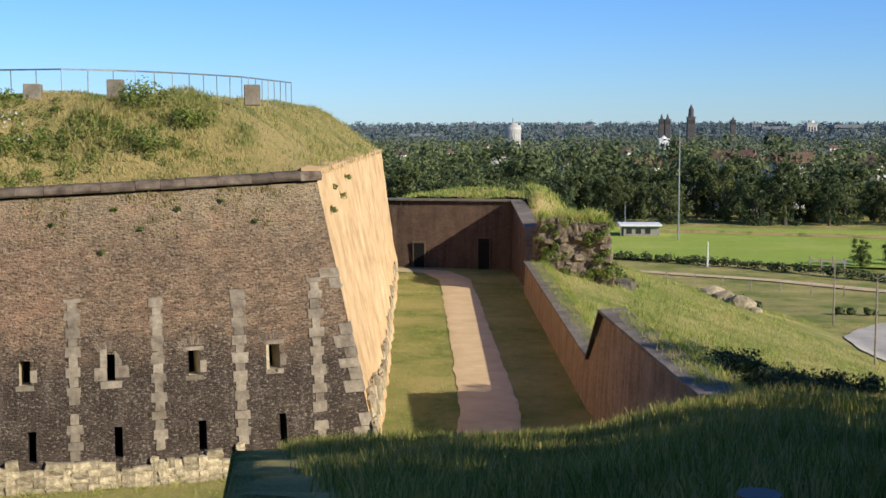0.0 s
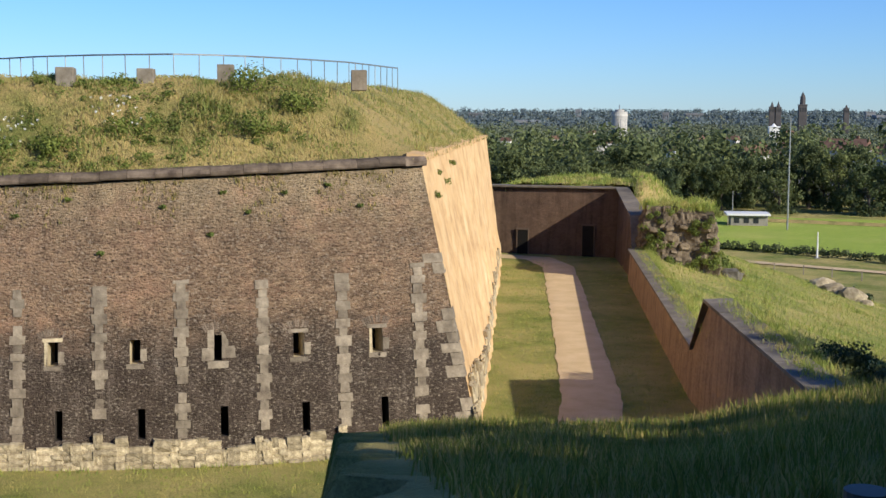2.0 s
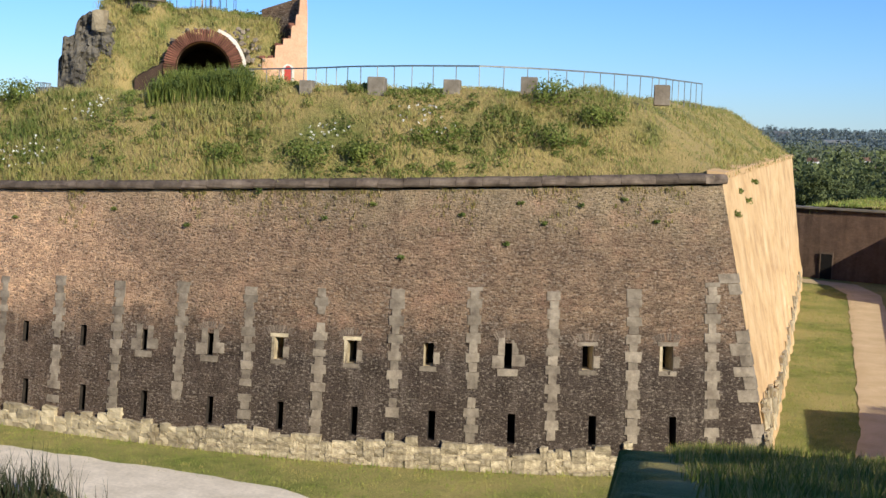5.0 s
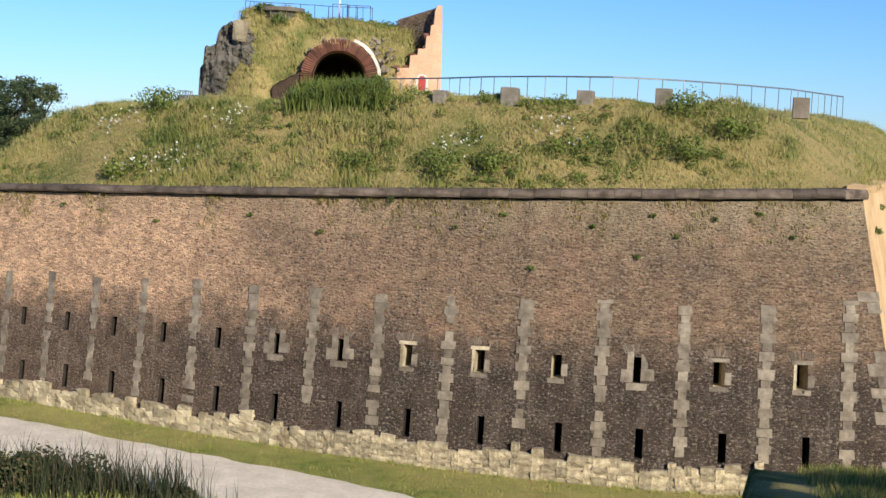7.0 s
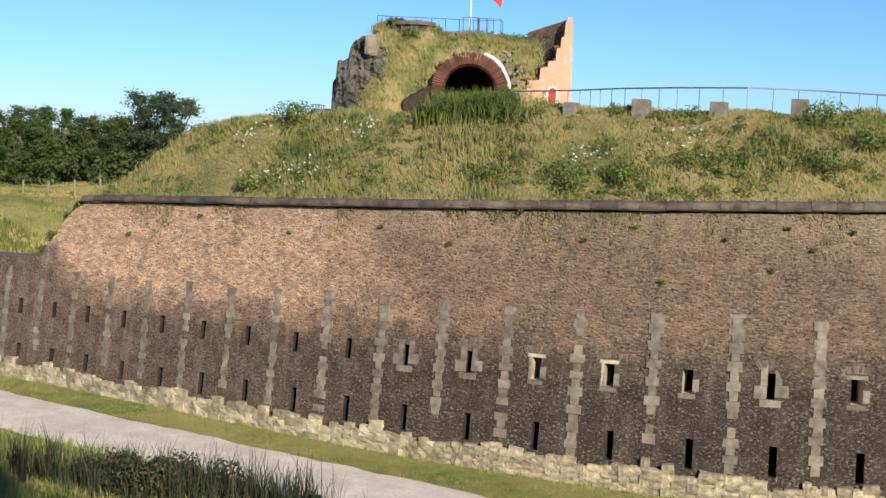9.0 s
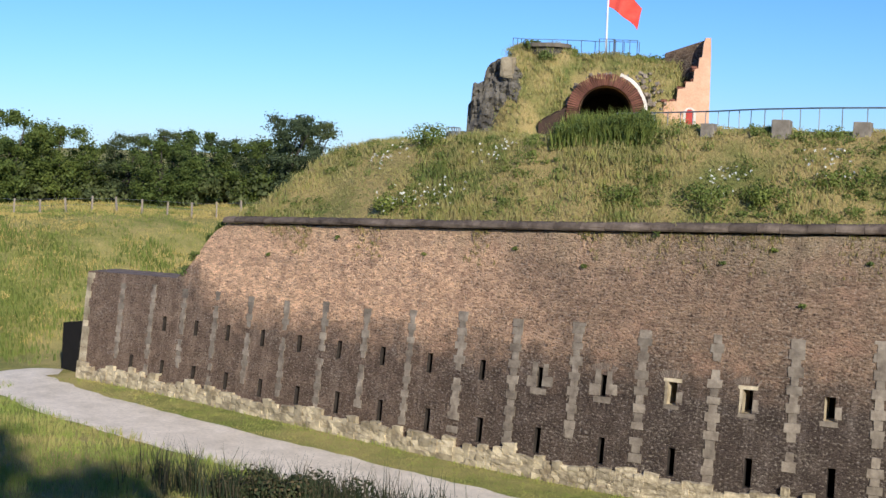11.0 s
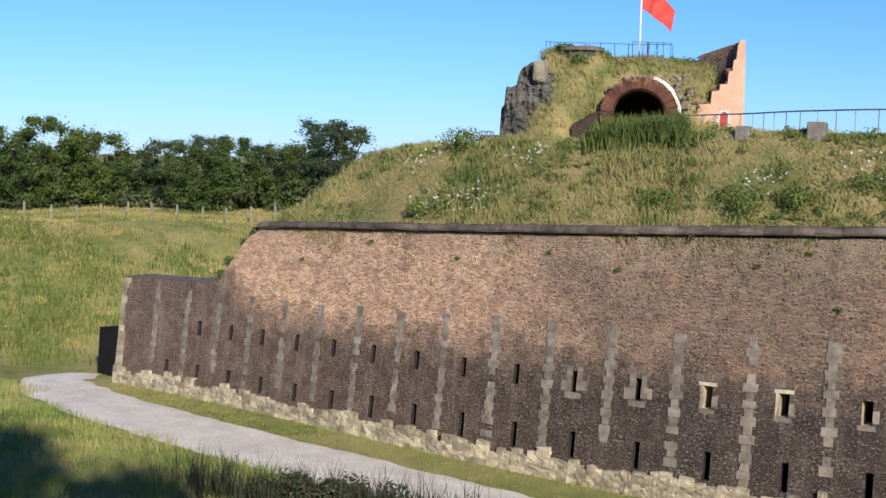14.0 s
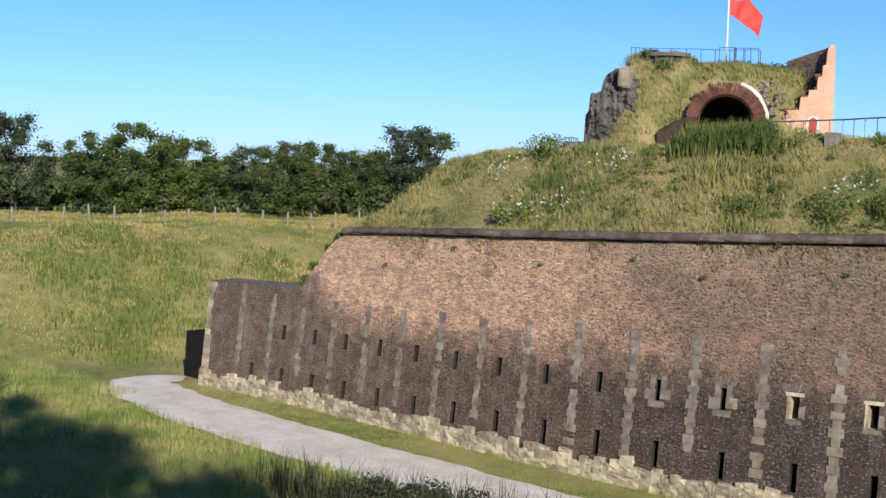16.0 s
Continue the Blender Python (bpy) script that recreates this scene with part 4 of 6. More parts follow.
    for k in range(9):
        q = part("broken_brick", box_bm(0.3, 0.5, 0.16, 0.02, 0.03, k), M_ARCH, ruin)
        x, z = edge[2 + k]
        q.location = (x + rnd.uniform(-0.2, 0.1), 0.75, z - rnd.uniform(0.0, 0.12))
        q.rotation_euler = (0, rnd.uniform(-0.2, 0.2), rnd.uniform(-0.3, 0.3))
    # low wing wall beside the arch, painted dark for the shaded hollow
    v, f = [], []
    for k in range(13):
        x = -3.8 + 1.6 * k / 12
        t = 1.0 + 0.9 * k / 12 + 0.08 * wob(x, 2, 2.0)
        v += [(x, -0.35 + 0.1 * wob(x, 5, 2.0), 0.0), (x, -0.3, t), (x, 0.6, t + 0.2)]
    for k in range(12):
        for q in range(2):
            f.append((k * 3 + q, k * 3 + q + 3, k * 3 + q + 4, k * 3 + q + 1))
    add("wing_wall", mesh_of("wing_wall", v, f), M_HOLLOW, ruin, "low wing wall beside the arch, painted dark as a shaded hollow")
    # little niche
    v, f = [], []
    for k in range(9):
        a = math.pi * k / 8
        v += [(4.83 + 0.36 * math.cos(a), 0.37, 1.75 + 0.36 * math.sin(a)), (4.83 + 0.22 * math.cos(a), 0.37, 1.75 + 0.26 * math.sin(a))]
    v += [(4.47, 0.37, 0.9), (4.61, 0.37, 0.9), (5.19, 0.37, 0.9), (5.05, 0.37, 0.9)]
    for k in range(8):
        f.append((2 * k, 2 * k + 1, 2 * k + 3, 2 * k + 2))
    f += [(18, 19, 17, 16), (20, 21, 1, 0)]
    add("niche_frame", mesh_of("niche_frame", v, f), M_PLASTER, ruin, "white arched surround")
    dv = [(4.61, 0.38, 0.9), (5.05, 0.38, 0.9)] + [(4.83 + 0.22 * math.cos(math.pi * k / 8), 0.38, 1.75 + 0.26 * math.sin(math.pi * k / 8)) for k in range(9)]
    add("niche_door", mesh_of("niche_door", dv, [tuple(range(len(dv)))]), M_RED, ruin, "small red door")
    # observation slab
    bm = bmesh.new()
    bmesh.ops.create_cone(bm, cap_ends=True, segments=20, radius1=1.4, radius2=1.45, depth=0.22)
    bmesh.ops.translate(bm, verts=bm.verts, vec=(-3.6, 2.9, 5.62))
    part("observation_slab", bm, M_COPING, ruin, "round dark concrete slab")
    bm = bmesh.new()
    bmesh.ops.create_cone(bm, cap_ends=True, segments=16, radius1=1.2, radius2=1.2, depth=0.9)
    bmesh.ops.translate(bm, verts=bm.verts, vec=(-3.6, 2.9, 5.1))
    part("slab_base", bm, M_ROCK, ruin)
    return ruin


M_ARCH = plain("red_arch_brick", (0.17, 0.07, 0.045), (0.32, 0.14, 0.09), 3.0, fine=14, relief=0.01, vary=0.5)
# brick darkened to carry the shade of the tunnel and the hollow
M_HOLLOW = plain("shade_dark_vault_brick", (0.03, 0.02, 0.014), (0.075, 0.045, 0.03), 1.5, fine=9, relief=0.02)
M_SALMON = plain("salmon_brick_face", (0.60, 0.34, 0.20), (0.74, 0.47, 0.30), 0.8, fine=11, relief=0.02)
M_PLASTER = plain("cream_plaster", (0.58, 0.52, 0.42), (0.74, 0.69, 0.6), 2.0, fine=12, relief=0.01)
build_ruin()


def railing(name, pts, height, gap, label, material=None, rails=(1.0,), rod=0.022):
    """A rail on posts along points; each post stands at its point's height."""
    ob = thing(name, label, "railing")
    way = [Vector(p) for p in pts]
    run = [0.0]
    for a, b in zip(way, way[1:]):
        run.append(run[-1] + (b - a).length)

    def at(s):
        for i in range(len(way) - 1):
            if s <= run[i + 1] + 1e-6:
                return way[i].lerp(way[i + 1], (s - run[i]) / max(1e-6, run[i + 1] - run[i]))
        return way[-1]

    k = max(1, round(run[-1] / gap))
    rnd = random.Random(k)
    tops = []
    for i in range(k + 1):
        p = at(run[-1] * i / k)
        t = p + Vector((rnd.uniform(-0.02, 0.02), rnd.uniform(-0.02, 0.02), height))
        tops.append((p, t))
        part("post", tube([p - Vector((0, 0, 0.3)), t], rod, 5), material or M_STEEL, ob)
    for r in rails:
        part("rail", tube([p.lerp(t, r) for p, t in tops], rod * 0.9, 5), material or M_STEEL, ob)
    return ob


def on_plateau(pts, lift=0.0):
    return [(x, y, plateau_z(x, y) + lift) for x, y in pts]


RING = [(-36.5, 60.2), (-32, 58.2), (-28.5, 56.2), (-25.3, 53.7), (-21.5, 52.0), (-18.1, 51.5), (-16.2, 53.4), (-14.4, 57), (-13.1, 61.0), (-12.3, 70)]
railing("parapet_railing", [(x, y, 13.06) for x, y in RING], 1.05, 1.12, "thin grey steel railing on the fort's parapet", M_GALV, (1.0, 0.97))
railing("parapet_railing", [(-38.5, 48.5, 12.0), (-41.5, 53, 12.05), (-46.5, 58.0, 12.2)], 0.95, 1.3, "thin steel railing beside the ruin", M_GALV)
slab_wall("parapet_kerb", [(x - 0.2, y - 0.25, 11.8, 13.1) for x, y in RING[:7]], 0.4, "low pale concrete parapet kerb", M_CONCRETE, M_CONCRETE, side=-1.0, coping=False)


slab_wall("parapet_kerb", [(-47, 58.5, 11.5, 12.9), (-42, 53.5, 11.5, 12.85), (-38.6, 50.2, 11.3, 12.75)], 0.4, "low dark concrete kerb beside the ruin", M_COPING, M_COPING, side=-1.0, coping=False)


def in_ruin(pts):
    return [tuple(RUIN @ Vector(p)) for p in pts]


railing("ruin_railing", in_ruin([(-5.6, 2.0, 5.0), (-5.0, 4.8, 5.2), (-2.0, 5.0, 5.2), (-0.6, 4.4, 5.1), (1.9, 4.2, 5.1)]), 1.0, 0.9, "dark steel railing on top of the ruin")
railing("stair_railing", in_ruin([(-0.5, 2.0, 5.0), (0.4, 2.0, 5.0), (0.4, 3.6, 5.1), (1.75, 3.6, 5.1)]), 1.05, 0.42, "dark steel stair railing on the ruin")

# flag
pole = thing("flagpole", "white flagpole flying a red flag with a white star", "flagpole")
pole.matrix_basis = RUIN @ Matrix.Translation((-0.1, 3.0, 4.9))
part("pole", tube([(0, 0, -0.4), (0, 0, 3.0), (0, 0, 5.6)], 0.07, 10, 0.7), M_WHITE, pole)
bm = bmesh.new()
bmesh.ops.create_uvsphere(bm, u_segments=10, v_segments=8, radius=0.1)
bmesh.ops.translate(bm, verts=bm.verts, vec=(0, 0, 5.66))
part("finial", bm, M_WHITE, pole)
fv, ff = [], []
FN, FM = 22, 12


def flag_at(u, v):
    """u along the fly, v down the hoist: the cloth droops and folds."""
    x = 0.08 + 1.95 * (u ** 0.9) * (1 - 0.12 * v)
    z = 4.8 - 1.75 * v * (1 - 0.25 * u) - 1.75 * u ** 1.35 + 0.1 * math.sin(7 * u + 2 * v)
    y = 0.24 * math.sin(8 * u + 2.5 * v) * min(1, 3 * u)
    return (x, y, z)


for i in range(FN + 1):
    for j in range(FM + 1):
        fv.append(flag_at(i / FN, j / FM))
for i in range(FN):
    for j in range(FM):
        a = i * (FM + 1) + j
        ff.append((a, a + FM + 1, a + FM + 2, a + 1))
cloth = add("flag_cloth", mesh_of("flag_cloth", fv, ff), M_FLAG, pole, "red cloth", smooth=True)
sv = []
for k in range(10):
    r = 0.13 if k % 2 == 0 else 0.055
    p = flag_at(0.2 + r * math.cos(k * math.pi / 5 + 0.3), 0.3 + r * 1.2 * math.sin(k * math.pi / 5 + 0.3))
    sv.append((p[0], p[1] - 0.05, p[2]))
sv.append((flag_at(0.2, 0.3)[0], flag_at(0.2, 0.3)[1] - 0.06, flag_at(0.2, 0.3)[2]))
add("star", mesh_of("star", sv, [(k, (k + 1) % 10, 10) for k in range(10)]), M_WHITE, cloth, "white star")


# ---- stone blocks on the rim ----
def rim_z(x, y):
    best = min(range(len(OUT)), key=lambda i: (OUT[i].x - x) ** 2 + (OUT[i].y - y) ** 2)
    o = OUT[best]
    return mound_z(x, y, math.hypot(o.x - x, o.y - y), o.z)


for k, (x, y, w, h, tint) in enumerate([(-10.4, 50.3, 0.62, 0.8, M_COPING), (-14.7, 46.7, 0.62, 0.8, M_BLOCK), (-17.2, 45.1, 0.62, 0.7, M_BLOCK), (-19.8, 44.1, 0.62, 0.72, M_BLOCK), (-22.4, 43.5, 0.5, 0.55, M_BLOCK)]):
    b = thing("stone_block", "square pale concrete block standing in the mound's grass", "stone block", group="blocks on the fort's rim", at=(x, y, max(rim_z(x, y) - 0.1, 12.6)))
    b.rotation_euler = (0, 0, 0.25)
    part("block", box_bm(w, 0.6, h, 0.03, 0.02, k), tint, b)


# ---- grass and plants ----
def blade_mesh(name, points, per, height, width, spread, seed, lean=0.35):
    """Tufts of three-triangle blades at rows of (x, y, z, scale)."""
    rng = np.random.default_rng(seed)
    pts = np.repeat(np.asarray(points, dtype=float), per, axis=0)
    k = len(pts)
    base = pts[:, :3] + np.c_[rng.normal(0, spread, k), rng.normal(0, spread, k), np.full(k, -0.04)]
    h = height * pts[:, 3] * rng.uniform(0.45, 1.25, k)
    a = rng.uniform(0, math.tau, k)
    side = np.c_[np.cos(a), np.sin(a), np.zeros(k)] * (width * rng.uniform(0.6, 1.3, k))[:, None]
    b = rng.uniform(0, math.tau, k)
    bend = np.c_[np.cos(b), np.sin(b), np.zeros(k)] * (h * lean * rng.uniform(0.2, 1.3, k))[:, None]
    up = np.c_[np.zeros(k), np.zeros(k), h]
    mid = base + up * 0.55 + bend * 0.3
    tip = base + up * 0.95 + bend
    v = np.stack([base - side, base + side, mid + side * 0.7, mid - side * 0.7, tip], axis=1).reshape(-1, 3)
    o = np.arange(k)[:, None] * 5
    f = np.concatenate([o + [0, 1, 2], o + [0, 2, 3], o + [3, 2, 4]], axis=1).reshape(-1)
    return tri_mesh(name, v, f)


def tri_mesh(name, v, f):
    me = bpy.data.meshes.new(name)
    me.vertices.add(len(v))
    me.vertices.foreach_set("co", np.ascontiguousarray(v, dtype=np.float32).ravel())
    m = len(f) // 3
    me.loops.add(len(f))
    me.loops.foreach_set("vertex_index", np.ascontiguousarray(f, dtype=np.int32))
    me.polygons.add(m)
    me.polygons.foreach_set("loop_start", np.arange(0, len(f), 3, dtype=np.int32))
    me.update(calc_edges=True)
    return me


def stuff(name, me, material, label, category):
    return tagged(add(name, me, material), label, category, kind="stuff")


rnd = random.Random(77)
# on the mound: green and dry tufts, thicker in patches
green, dry = [], []
for i in range(len(OUT) - 1):
    seg = (OUT[i + 1] - OUT[i]).length
    if i > KINKS[2] + 5:
        break
    for _ in range(int(seg * (420 if i >= 24 else 110))):
        s, d = rnd.random(), 7.0 * rnd.random() ** 1.1
        p = inset(i, d).lerp(inset(i + 1, d), s)
        z = mound_z(p.x, p.y, d, OUT[i].z + (OUT[i + 1].z - OUT[i].z) * s)
        patch = wob(p.x, p.y, 0.35, 4) + 0.5 * wob(p.x, p.y, 1.1, 8)
        k = 0.75 + 1.1 * max(-0.35, patch)
        (green if patch + rnd.uniform(-0.3, 0.3) > 0.1 else dry).append((p.x, p.y, z, k))
stuff("mound_grass", blade_mesh("mound_grass", green, 4, 0.27, 0.017, 0.16, 1, 0.6), M_TURFBLADE, "tall green grass and weeds on the mound", "grass")
stuff("mound_dry_grass", blade_mesh("mound_dry_grass", dry, 4, 0.22, 0.015, 0.16, 2, 0.7), M_TURFBLADE, "straw-coloured dry grass on the mound", "grass")


def scatter(n, box, keep, seed, scale=lambda x, y: 1.0):
    r = random.Random(seed)
    out = []
    while n > 0:
        n -= 1
        x, y = r.uniform(box[0], box[1]), r.uniform(box[2], box[3])
        if keep(x, y):
            out.append((x, y, ground_z(x, y), scale(x, y)))
    return out


def on_path(x, y):
    if x < -9:
        yc = 33.0 + 0.2 * smooth_step(-36, -46, x) + 1.1 * smooth_step(-46, -52.5, x)
        return abs(y - yc) < 1.95 if x > -52 else math.hypot(x + 54.6, y - 38) < 2.6
    return abs(x - (-1.2 - max(0, y - 52) * 0.063)) < 1.3


def patchy(x, y):
    return 0.75 + 0.6 * wob(x, y, 0.4, 3)


near = scatter(17000, (-8, 11, 8, 34), lambda x, y: x > -0.215 * y + 0.95 and (y < 33.0 + 0.25 * (x + 6) or x > 3.2), 5, patchy)
stuff("bank_grass", blade_mesh("bank_grass", near, 6, 0.42, 0.011, 0.12, 3), M_BLADE, "long green grass on the near bank, half in shade", "grass")
glacis = scatter(21000, (3, 34, 34, 118), lambda x, y: x > counter_x(y) + 1.3 and not (y > 88 and math.hypot(x - 33, y - 106) < 11), 6, patchy)
lush = [p for p in glacis if wob(p[0], p[1], 0.12, 2) + 0.5 * wob(p[0], p[1], 0.5, 7) > 0.08]
straw = [p for p in glacis if wob(p[0], p[1], 0.12, 2) + 0.5 * wob(p[0], p[1], 0.5, 7) <= 0.08]
stuff("glacis_grass", blade_mesh("glacis_grass", lush, 5, 0.42, 0.018, 0.2, 4, 0.5), M_GLACIS, "long green meadow grass on the slope behind the counterscarp", "grass")
stuff("glacis_dry_grass", blade_mesh("glacis_dry_grass", straw, 4, 0.3, 0.016, 0.22, 44, 0.5), M_GLACIS, "straw-coloured thin grass on the slope behind the counterscarp", "grass")
moat = scatter(9000, (-9, 3, 44, 103), lambda x, y: not on_path(x, y) and x < counter_x(y) - 0.1 and x > -5.0 - (y - 44) * 0.075, 7)
stuff("moat_grass", blade_mesh("moat_grass", moat, 4, 0.14, 0.012, 0.12, 5, 0.6), M_GLACIS, "short grass on the moat floor", "grass")
strip = scatter(9000, (-53, -6, 35, 45), lambda x, y: not on_path(x, y) and y < wall_y(x) - 0.35, 8, lambda x, y: 0.6 + 0.9 * max(0, 1 - (wall_y(x) - y)))
stuff("verge_grass", blade_mesh("verge_grass", strip, 6, 0.2, 0.011, 0.1, 6), M_GLACIS, "grass verge between the gravel path and the wall", "grass")
left = scatter(18000, (-62, -9, 14, 33.5), lambda x, y: not on_path(x, y) and math.hypot(x, y) > 26 and math.degrees(math.atan2(-x, y)) > 20, 9, patchy)
stuff("ditch_bank_grass", blade_mesh("ditch_bank_grass", left, 5, 0.5, 0.016, 0.15, 7), M_GLACIS, "tall dry and green grass on the ditch bank", "grass")
west = scatter(30000, (-100, -44, 28, 84), lambda x, y: ground_z(x, y) > 0.6, 10, patchy)
stuff("hill_grass", blade_mesh("hill_grass", west, 4, 0.28, 0.03, 0.3, 8, 0.7), M_HILL, "rough dry meadow grass on the hillside", "grass")


def leaf_cloud(centres, per, size, seed, squash=0.85, soft=False):
    """Leaf quads on and in balls: rows of (x, y, z, radius)."""
    rng = np.random.default_rng(seed)
    c = np.repeat(np.asarray(centres, dtype=float), per, axis=0)
    k = len(c)
    d = rng.normal(size=(k, 3))
    d /= np.linalg.norm(d, axis=1)[:, None]
    r = c[:, 3] * (rng.uniform(0.25, 1.0, k) ** 0.45) * rng.uniform(0.85, 1.1, k)
    if soft:
        r = c[:, 3] * np.minimum(1.9, np.abs(rng.normal(0.55, 0.45, k)))
    p = c[:, :3] + d * np.c_[r, r, r * squash]
    a = rng.normal(size=(k, 3)) * 0.8 + d[:, [1, 2, 0]]
    a -= (a * d).sum(1)[:, None] * d * 0.6
    a /= np.linalg.norm(a, axis=1)[:, None]
    b = np.cross(a, d + rng.normal(size=(k, 3)) * 0.5)
    b /= np.linalg.norm(b, axis=1)[:, None] + 1e-9
    s = (size * rng.uniform(0.6, 1.35, k))[:, None]
    v = np.stack([p - a * s, p - b * s * 0.55, p + a * s, p + b * s * 0.55], axis=1).reshape(-1, 3)
    o = np.arange(k)[:, None] * 4
    return v, np.concatenate([o + [0, 1, 2], o + [0, 2, 3]], axis=1).reshape(-1)


def make_bush(name, at, radius, height, seed, label, leaves=900, size=0.09, material=None):
    ob = thing(name, label, "bush", at=at)
    r = random.Random(seed)
    blobs = [(r.uniform(-1, 1) * radius * 0.6, r.uniform(-1, 1) * radius * 0.5, height * r.uniform(0.25, 0.75), radius * r.uniform(0.3, 0.5)) for _ in range(9)]
    v, f = leaf_cloud(blobs, leaves // 9, size, seed)
    add("foliage", tri_mesh("foliage", v, f), material or M_WEED, ob)
    for k in range(5 if radius > 0.3 else 0):
        b = blobs[k]
        part("stem", tube([(b[0] * 0.2, b[1] * 0.2, -0.2), (b[0] * 0.7, b[1] * 0.7, b[2] * 0.6), b[:3]], 0.03, 5, 0.5), M_BARK, ob)
    return ob


# grass on the ruin
tufts = []
r = random.Random(18)
for _ in range(3600):
    x, y = r.uniform(-6.6, 5.0), r.uniform(-0.6, 8.0)
    if abs(x) < 2.3 and y < 1.6 and hump(x, y) < 3.9:
        continue
    p = RUIN @ Vector((x, y, hump(x, y)))
    tufts.append((p.x, p.y, p.z, 0.9 + 0.5 * wob(x, y, 0.6)))
stuff("ruin_grass", blade_mesh("ruin_grass", tufts, 7, 0.34, 0.02, 0.2, 14, 0.8), M_TURFBLADE, "dry and green grass growing over the ruin", "grass")
for k, (x, y) in enumerate([(-3.4, 1.6), (2.6, 3.2), (3.6, 3.0), (4.3, 2.6), (-4.6, 2.4), (-2.2, 3.0), (1.6, 3.4)]):
    p = RUIN @ Vector((x, y, hump(x, y)))
    make_bush("shrub", (p.x, p.y, p.z - 0.15), 0.8, 0.6, 540 + k, "green shrub growing on the ruin", 700, 0.07)

# weeds in front of the tunnel
stalks = []
r = random.Random(8)
crest = [i for i in range(25, KINKS[2]) if 29.6 < math.degrees(math.atan2(-inset(i, 4.5).x, inset(i, 4.5).y)) < 33.2]
bushy = []
while len(stalks) < 700:
    i, d = r.choice(crest), r.uniform(3.7, 5.2)
    p = inset(i, d).lerp(inset(i + 1, d), r.random())
    z = mound_z(p.x, p.y, d, OUT[i].z)
    stalks.append((p.x, p.y, z, r.uniform(0.6, 1.1)))
    if len(stalks) % 4 == 0:
        bushy.append((p.x, p.y, z + r.uniform(0.2, 0.75), r.uniform(0.15, 0.3)))
v, f = leaf_cloud(bushy, 70, 0.05, 13)
stuff("tunnel_weed_leaves", tri_mesh("tunnel_weed_leaves", v, f), M_WEED, "leafy green weeds among the tall stalks below the tunnel mouth", "weeds")
stuff("tunnel_weeds", blade_mesh("tunnel_weeds", stalks, 8, 1.0, 0.02, 0.14, 12, 0.35), M_WEED, "tall dense green weeds in front of the tunnel mouth", "weeds")
for k, (x, d, rad, h) in enumerate([(-10.1, 3.7, 1.6, 0.9), (-9.4, 2.7, 1.3, 0.6), (-12.2, 1.9, 1.5, 0.45), (-21.0, 1.2, 1.3, 0.45), (-15.6, 2.2, 1.3, 0.4), (-37.6, 4.6, 1.5, 0.9), (-24.5, 1.6, 1.2, 0.35), (-34.6, 0.9, 1.2, 0.4), (-18.6, 1.4, 1.2, 0.4)]):
    i = min(range(25, KINKS[2]), key=lambda i: abs(OUT[i].x - x))
    p = inset(i, d)
    make_bush("weed_clump", (p.x, p.y, mound_z(p.x, p.y, d, OUT[i].z) - 0.1), rad, h, 60 + k, "green leafy weed clump on the mound", 1500, 0.055)
low = []
r = random.Random(52)
while len(low) < 330:
    i = r.randrange(25, KINKS[2])
    d = r.uniform(0.2, 5.0)
    p = inset(i, d).lerp(inset(i + 1, d), r.random())
    if wob(p.x, p.y, 0.4, 14) + r.uniform(-0.35, 0.35) < 0.08:
        continue
    rad = r.uniform(0.16, 0.42)
    low.append((p.x, p.y, mound_z(p.x, p.y, d, OUT[i].z) + 0.3 * rad, rad))
v, f = leaf_cloud(low, 80, 0.045, 53, 0.6)
stuff("mound_weeds", tri_mesh("mound_weeds", v, f), M_WEED, "low green leafy weeds scattered through the mound's grass", "weeds")
# thin dry growth high on the wall
hang = []
for _ in range(1500):
    x, q = r.uniform(-42, -7), 9.75 - 1.5 * r.random() ** 2
    if wob(x, q * 0.5, 0.5, 17) < 0.02:
        continue
    p = wall_point(x, q, 0.03)
    hang.append((p.x, p.y, p.z, r.uniform(0.5, 1.2)))
stuff("wall_grass", blade_mesh("wall_grass", hang, 4, 0.2, 0.012, 0.05, 54, 0.6), M_DRYBLADE, "thin dry grass growing out of the wall below the cordon", "grass")
fl = []
for x, d in ((-16.2, 2.3), (-26.5, 4.6), (-34.2, 0.7), (-32.3, 1.2), (-38.3, 3.2), (-31.0, 3.4), (-19.8, 1.9)):
    i = min(range(25, KINKS[2]), key=lambda i: abs(OUT[i].x - x))
    for _ in range(26):
        dd = max(0.2, d + r.gauss(0, 0.35))
        p = inset(i, dd)
        fl.append((p.x + r.gauss(0, 0.5), p.y + r.gauss(0, 0.2), mound_z(p.x, p.y, dd, OUT[i].z) + r.uniform(0.25, 0.55), 0.05))
v, f = leaf_cloud(fl, 5, 0.04, 3)
stuff("white_wildflowers", tri_mesh("white_wildflowers", v, f), M_FLOWER, "white wildflower heads among the mound's grass", "flowers")
